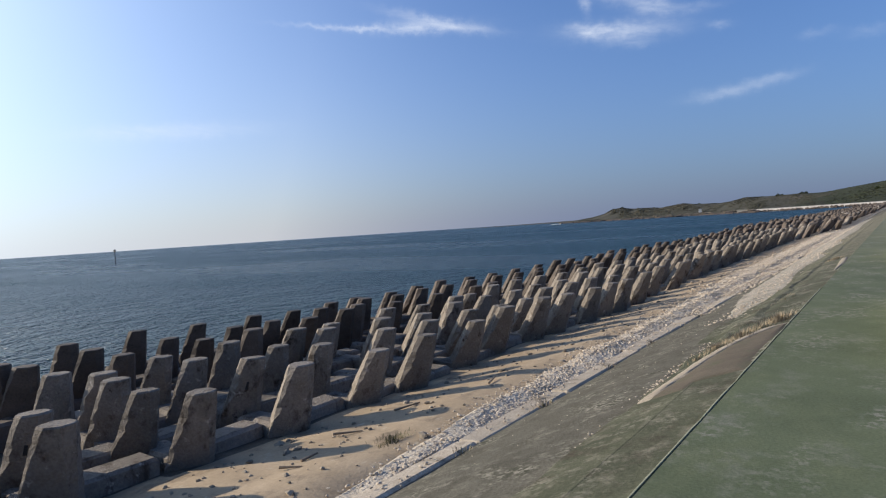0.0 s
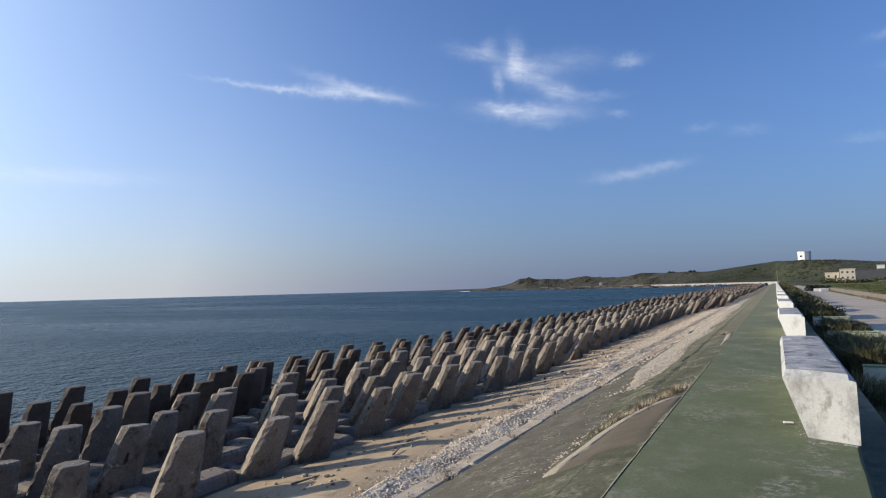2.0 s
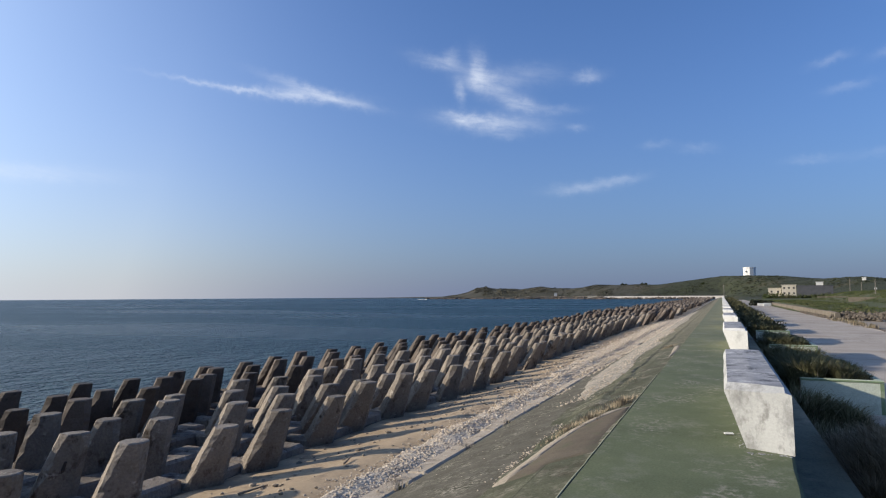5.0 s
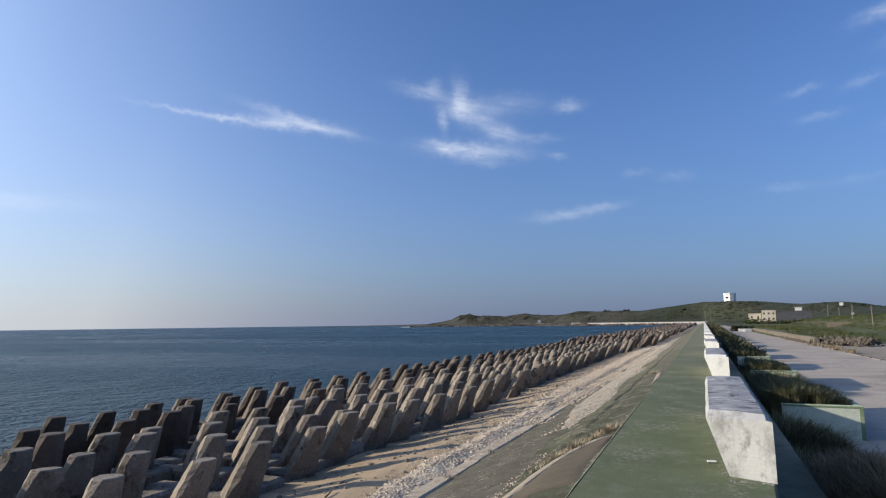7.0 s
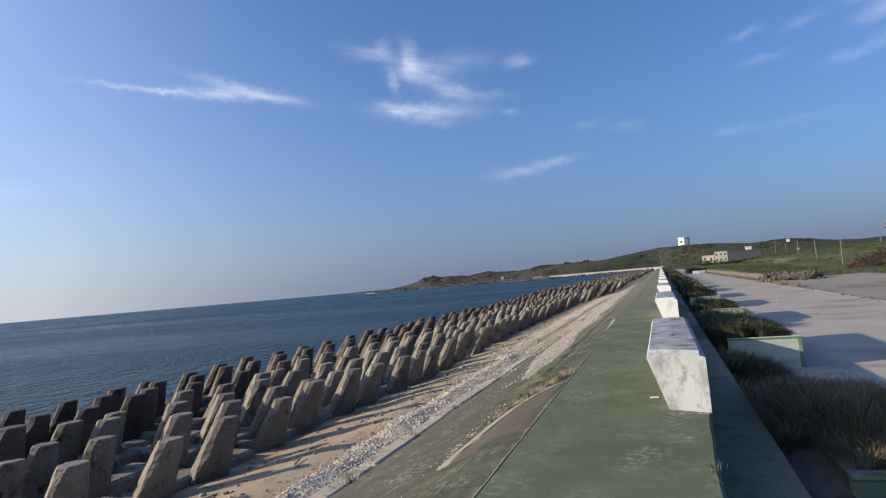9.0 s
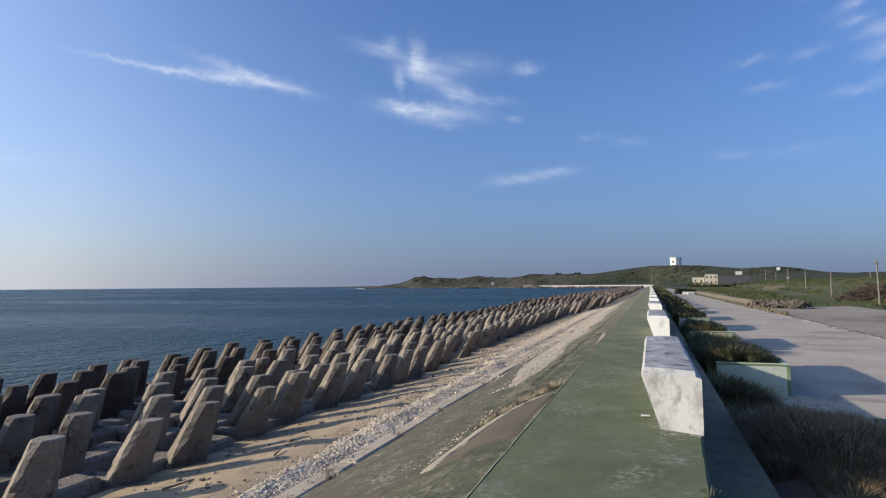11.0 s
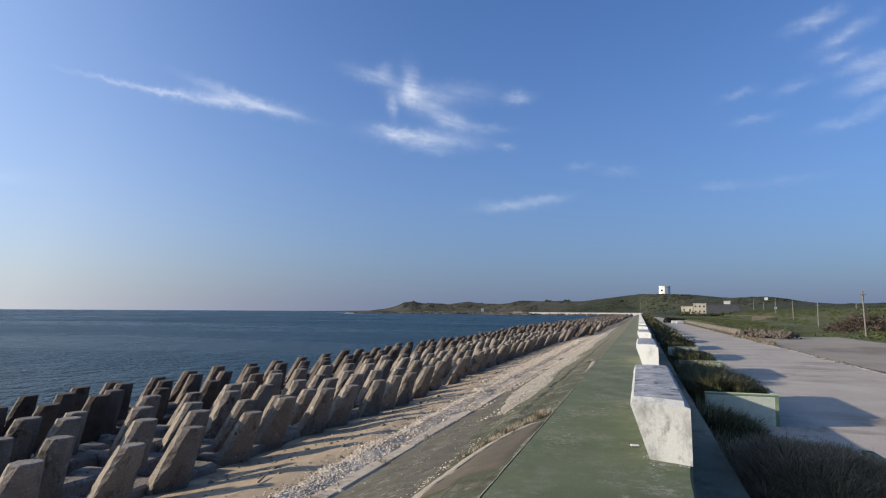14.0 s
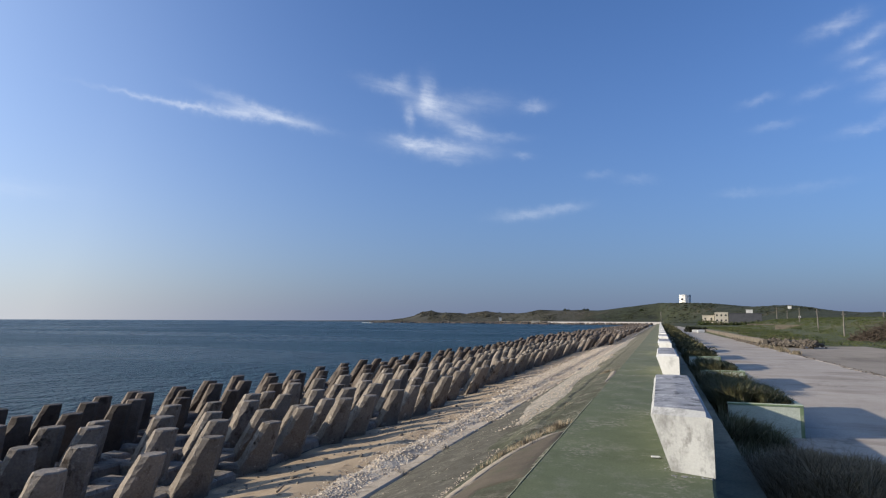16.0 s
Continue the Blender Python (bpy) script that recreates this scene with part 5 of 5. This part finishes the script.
for a, r, top, lean in ((18.55, 86, 5.0, 0.3), (19.05, 86, 5.4, 0.2), (16.8, 95, 1.71, -0.15), (13.7, 120, 0.80, 0.05), (12.0, 145, 0.97, -0.1), (10.72, 185, 1.08, 0.1), (9.87, 250, 0.9, 0.0), (9.12, 240, 1.15, 0.05),
                        (16.28, 140, 0.70, 0.0)):
    x, y = polar(a, r)
    utility_pole(a, r, (1.6 + r * math.tan(radians(top)) - land(x, y)) if top < 4 else 7.6, lean)


# ---------------- buildings and far shore ----------------
def building(name, label, a0, a1, r, z0, z1, deep, wall, roof, windows=(0, 0), turn=0.0, category="house"):
    (x0, y0), (x1, y1) = polar(a0, r), polar(a1, r)
    wide = math.hypot(x1 - x0, y1 - y0)
    ob = thing(name, ((x0 + x1) / 2, (y0 + y1) / 2 + deep / 2, z0), label, category, turn=-(a0 + a1) / 2 + turn)
    h = z1 - z0
    part("wall", box(-wide / 2, wide / 2, -deep / 2, deep / 2, -2.0, h - 0.25, 0.04), wall, ob)
    part("roof_slab", box(-wide / 2 - 0.25, wide / 2 + 0.25, -deep / 2 - 0.25, deep / 2 + 0.25, h - 0.24, h, 0.04), roof, ob)
    rows, cols = windows
    for i in range(rows):
        for j in range(cols):
            cx = -wide / 2 + wide * (j + 0.5) / cols
            cz = h * (i + 0.55) / max(rows, 1) * 0.92
            w = part("window", box(cx - 0.45, cx + 0.45, -deep / 2 - 0.03, -deep / 2 + 0.1, cz - 0.5, cz + 0.5, 0.0), M_WINDOW, ob)
            part("sill", box(cx - 0.55, cx + 0.55, -deep / 2 - 0.12, -deep / 2 - 0.035, cz - 0.6, cz - 0.52, 0.0), wall, w)
    return ob


building("house", "two-storey cream concrete house with flat roof", 4.51, 5.53, 380, 0.6, 6.8, 8, M_CREAM, M_CREAM, (2, 3))
building("annex", "low cream concrete annex with flat roof", 3.5, 4.45, 384, 1.0, 5.2, 7, M_CREAM, M_KERB, (1, 2))
building("dark_hall", "long dark grey hall with flat roof", 5.62, 8.1, 405, 0.6, 6.6, 9, M_DARKROOF, M_DARKROOF, (0, 0), category="hall")
building("white_hut", "small white hut on the hillside", 6.9, 7.4, 430, 6.2, 9.0, 4, M_WHITE, M_WHITE, (0, 0), category="hut")
building("shore_hut", "small white hut on the far shore", -14.30, -14.05, 830, 3.4, 5.7, 5, M_WHITE, M_WHITE, (0, 0), category="hut")
building("shore_shed", "pale low shed on the far shore", -11.3, -10.5, 730, -0.5, 1.6, 4, M_CREAM, M_CREAM, (0, 0), category="shed")
# white water tank house on the hilltop
tx, ty = polar(2.15, 715)
tank = thing("water_tank", (tx, ty, land(tx, ty) - 0.4), "white octagonal water tank building on the hilltop", "water tank")
tz = 1.6 + 715 * math.tan(radians(2.22)) - (land(tx, ty) - 0.4)
bm = bmesh.new()
bmesh.ops.create_cone(bm, cap_ends=True, segments=10, radius1=6.1, radius2=6.1, depth=tz + 2, matrix=Matrix.Translation((0, 0, tz / 2 - 1)))
part("drum", bm, M_LIME, tank)
bm = bmesh.new()
bmesh.ops.create_cone(bm, cap_ends=True, segments=10, radius1=6.4, radius2=6.4, depth=0.7, matrix=Matrix.Translation((0, 0, tz + 0.36)))
part("rim_slab", bm, M_LIME, tank)
part("dark_door", box(-4.4, -2.6, -5.75, -4.2, tz * 0.45, tz * 0.62), M_WINDOW, tank)

# far sea wall across the bay
fv, ff = [], []
ang = [-9.8 + 12.3 * i / 40 for i in range(41)]
for a in ang:
    r = table(a, (-9.8, -5, 0, 2.5), (704, 676, 650, 640))
    for dr, z in ((-8, -2.8), (0, 0.55), (6, 0.75), (7, -1.0)):
        x, y = polar(a, r + dr)
        fv.append((x, y, z + 0.1 * noise.noise((a * 3, dr, 0))))
for j in range(len(ang) - 1):
    for i in range(3):
        ff.append((j * 4 + i, (j + 1) * 4 + i, (j + 1) * 4 + i + 1, j * 4 + i + 1))
tagged(new("far_seawall", raw("far_seawall", fv, ff, surface("pale_wall", (0.40, 0.37, 0.325), (0.5, 0.465, 0.41), 0.1, 0.9, 0, 1))), "long pale concrete sea wall across the bay", "sea wall", kind="structure")
rf = random.Random(91)
items = []
for i in range(260):
    a = -9.9 + 9.3 * rf.random()
    x, y = polar(a, table(a, (-9.8, -5, 0, 2.5), (704, 676, 650, 640)) - 12 + rf.uniform(-3, 3))
    items.append((x, y, -2.2 + rf.random(), rf.uniform(0.6, 1.1), rf.uniform(0.6, 1.1), rf.uniform(0.8, 1.5)))
tagged(new("far_rocks", lumps("far_rocks", items, M_WET, 0.3, 92)), "dark armour rocks below the far sea wall", "rocks", kind="stuff")
items = []
for i in range(620):
    a = rf.uniform(-26.0, -9.5)
    x, y = polar(a, table(a, *SHORE_R) + rf.uniform(-12, 10))
    s = rf.uniform(0.8, 2.6)
    items.append((x, y, -2.3 + rf.random() * 0.6, s * 2, s * 1.5, s * 0.6))
tagged(new("shore_rocks", lumps("shore_rocks", items, M_WET, 0.35, 93)), "low dark rocks along the far headland shore", "rocks", kind="stuff")

# thin lines of surf off the point
rw = random.Random(61)
for wx0, wy0, wx1, wy1, wide in ((-440, 832, -444, 870, 1.8), (-395, 806, -424, 832, 0.9)):
    wv, wf = [], []
    for i in range(61):
        u = i / 60
        x, y = wx0 + (wx1 - wx0) * u + rw.gauss(0, 0.5), wy0 + (wy1 - wy0) * u
        w = wide * (0.35 + 0.65 * abs(noise.noise((u * 9, wx0, 1)))) * min(1, 8 * u, 8 * (1 - u))
        wv += [(x - w, y, SEA_Z + 0.02), (x, y, SEA_Z + 0.25 + 0.2 * rw.random()), (x + w, y + 1, SEA_Z + 0.02)]
    for i in range(60):
        wf += [(3 * i, 3 * i + 1, 3 * i + 4, 3 * i + 3), (3 * i + 1, 3 * i + 2, 3 * i + 5, 3 * i + 4)]
    tagged(new("surf", raw("surf", wv, wf, M_FOAM)), "thin broken line of white surf off the headland", "surf", kind="stuff")

# scrub on the hills
items, shore = [], []
for i in range(26000):
    a = rf.uniform(-24.5, 34)
    r = rf.uniform(230, 900) if a > -1 else table(a, *SHORE_R) + rf.uniform(25, 190)
    x, y = polar(a, r)
    z = land(x, y)
    if z < 0.3 or (abs(x) < 16 and y < 400):
        continue
    s = rf.uniform(0.35, 1.0) * (0.6 + r / 800) * (1.0 if a < -5 else 0.8) * (0.6 + 1.7 * max(0.0, noise.noise((x * 0.017, y * 0.012, 3)) + 0.08))
    (shore if a < -5 else items).append((x, y, z - 0.1, s * 1.4, s * 1.4, s * rf.uniform(0.28, 0.55)))
tagged(new("hill_scrub", lumps("hill_scrub", items, M_FARBUSH, 0.4, 94)), "patchy green scrub and bushes on the low hills", "scrub", kind="stuff")

tagged(new("headland_scrub", lumps("headland_scrub", shore, M_HEADLAND, 0.4, 96)), "brown-green scrub on the far headland", "scrub", kind="stuff")
vs, fs = leafy([(polar(3.2 + 0.14 * i, 366)[0], polar(3.2 + 0.14 * i, 366)[1], land(*polar(3.2 + 0.14 * i, 366)) - 0.2, 2.2, 1.3 + 1.2 * (i < 9) + 0.6 * (i % 3)) for i in range(34)], 0.5, 97, 50)
tagged(new("hedge", raw("hedge", vs, fs, M_FIELD)), "overgrown green hedge in front of the house", "hedge", kind="stuff")

# bushes and white blocks where the road ends
vs, fs = leafy([(7.6 + 0.8 * i, 188 + (i % 3), ROAD_Z - 0.1, 1.2, 2.0 - 0.12 * abs(i - 1)) for i in range(5)] + [(12.2, 192, ROAD_Z, 1.0, 1.4)], 0.22, 95, 240)
tagged(new("bush", raw("bush", vs, fs, surface("dark_leaves", (0.012, 0.016, 0.008), (0.024, 0.028, 0.014), 0.5, 0.8, 0, 5))), "dark rounded bush at the end of the road", "bush")
for i, (x, y) in enumerate(((9.2, 184), (11.0, 186), (10.2, 178))):
    b = new("barrier_block", mesh_of("barrier_block", box(-0.8, 0.8, -0.3, 0.3, 0, 0.75, 0.06), M_WHITE))
    b.matrix_basis = pose(x, y, ROAD_Z - 0.01, 0, 0, 6 * i)
    tagged(b, "white concrete barrier block on the road", "barrier", "barriers at the road end")

# thin posts
sx_, sy_ = polar(-65.48, 205)
mk = thing("channel_marker", (sx_, sy_, SEA_Z - 1), "slender dark channel marker post standing in the sea", "marker post")
part("post", rod((0, 0, 0), (0, 0, 5.3), 0.16, 0.12, 8), M_BLACK, mk)
part("topmark", box(-0.25, 0.25, -0.25, 0.25, 4.6, 5.35, 0.05), M_BLACK, mk)
px_, py_ = polar(0.32, 300)
wp = thing("walkway_post", (px_ - 1.0, py_, 0.0), "thin pale post at the far end of the walkway", "post")
part("post", rod((0, 0, -0.02), (0, 0, 6.2), 0.14, 0.1, 8), M_WOOD, wp)
part("bracket", box(-0.35, 0.1, -0.08, 0.08, 4.6, 5.6, 0.03), M_WOOD, wp)

# a few wind-bent trees on the far ridge and a pale beach below it
for i, (a, h, w) in enumerate(((-8.2, 3.6, 1.6), (-7.9, 2.4, 2.0), (-6.5, 3.0, 1.9), (-6.2, 3.4, 1.6), (-1.5, 3.6, 2.2), (-14.2, 2.6, 1.8), (-20.6, 2.2, 2.4), (7.5, 2.2, 1.6))):
    r = 742 if a > -5 else table(a, *SHORE_R) + 136
    x, y = polar(a, r)
    tree = thing("ridge_tree", (x, y, land(x, y) - 0.3), "small dark wind-bent tree on the far ridge", "tree", "trees on the ridge")
    part("trunk", rod((0, 0, -0.3), (0.3, 0, h * 0.6), 0.22, 0.1, 6), M_BRUSHWOOD, tree)
    vs, fs = leafy([(0.3, 0, -0.2, w, h), (1.1, 0.3, -0.2, w * 0.8, h * 0.7), (-1.0, 0, -0.2, w * 0.8, h * 0.65)], 0.4, 700 + i, 110)
    part("crown", raw("crown", vs, fs, M_BUSH), None, tree)
items = []
for i in range(500):
    a = rf.uniform(-19.5, -9.0)
    if noise.noise((a * 0.9, 0, 3)) < -0.05:
        continue
    x, y = polar(a, table(a, *SHORE_R) + rf.uniform(4, 26))
    items.append((x, y, max(land(x, y), SEA_Z + 0.2), rf.uniform(1.5, 4.5), rf.uniform(1, 2.5), rf.uniform(0.12, 0.3)))
tagged(new("far_beach", lumps("far_beach", items, M_PALE_EARTH, 0.3, 98)), "strip of pale sand and stones under the headland", "beach", kind="stuff")

# a white box in place of a sign board, and a marker, across the field
hx, hy = polar(10.05, 530)
hz = land(hx, hy)
building("hill_hut", "small white flat-topped box on the slope, in place of a sign board", 9.98, 10.24, 530, hz - 0.2, hz + 2.0, 4, M_WHITE, M_WHITE, (0, 0), category="hut")
px_, py_ = polar(10.75, 196)
mp = thing("white_marker", (px_, py_, land(px_, py_)), "short white-topped marker post in the field", "marker post")
part("post", rod((0, 0, -0.2), (0, 0, 1.0), 0.08, 0.08, 8), M_WOOD, mp)
part("sign_plate", box(-0.3, 0.3, -0.06, 0.0, 0.7, 1.2, 0.02), M_WHITE, mp)
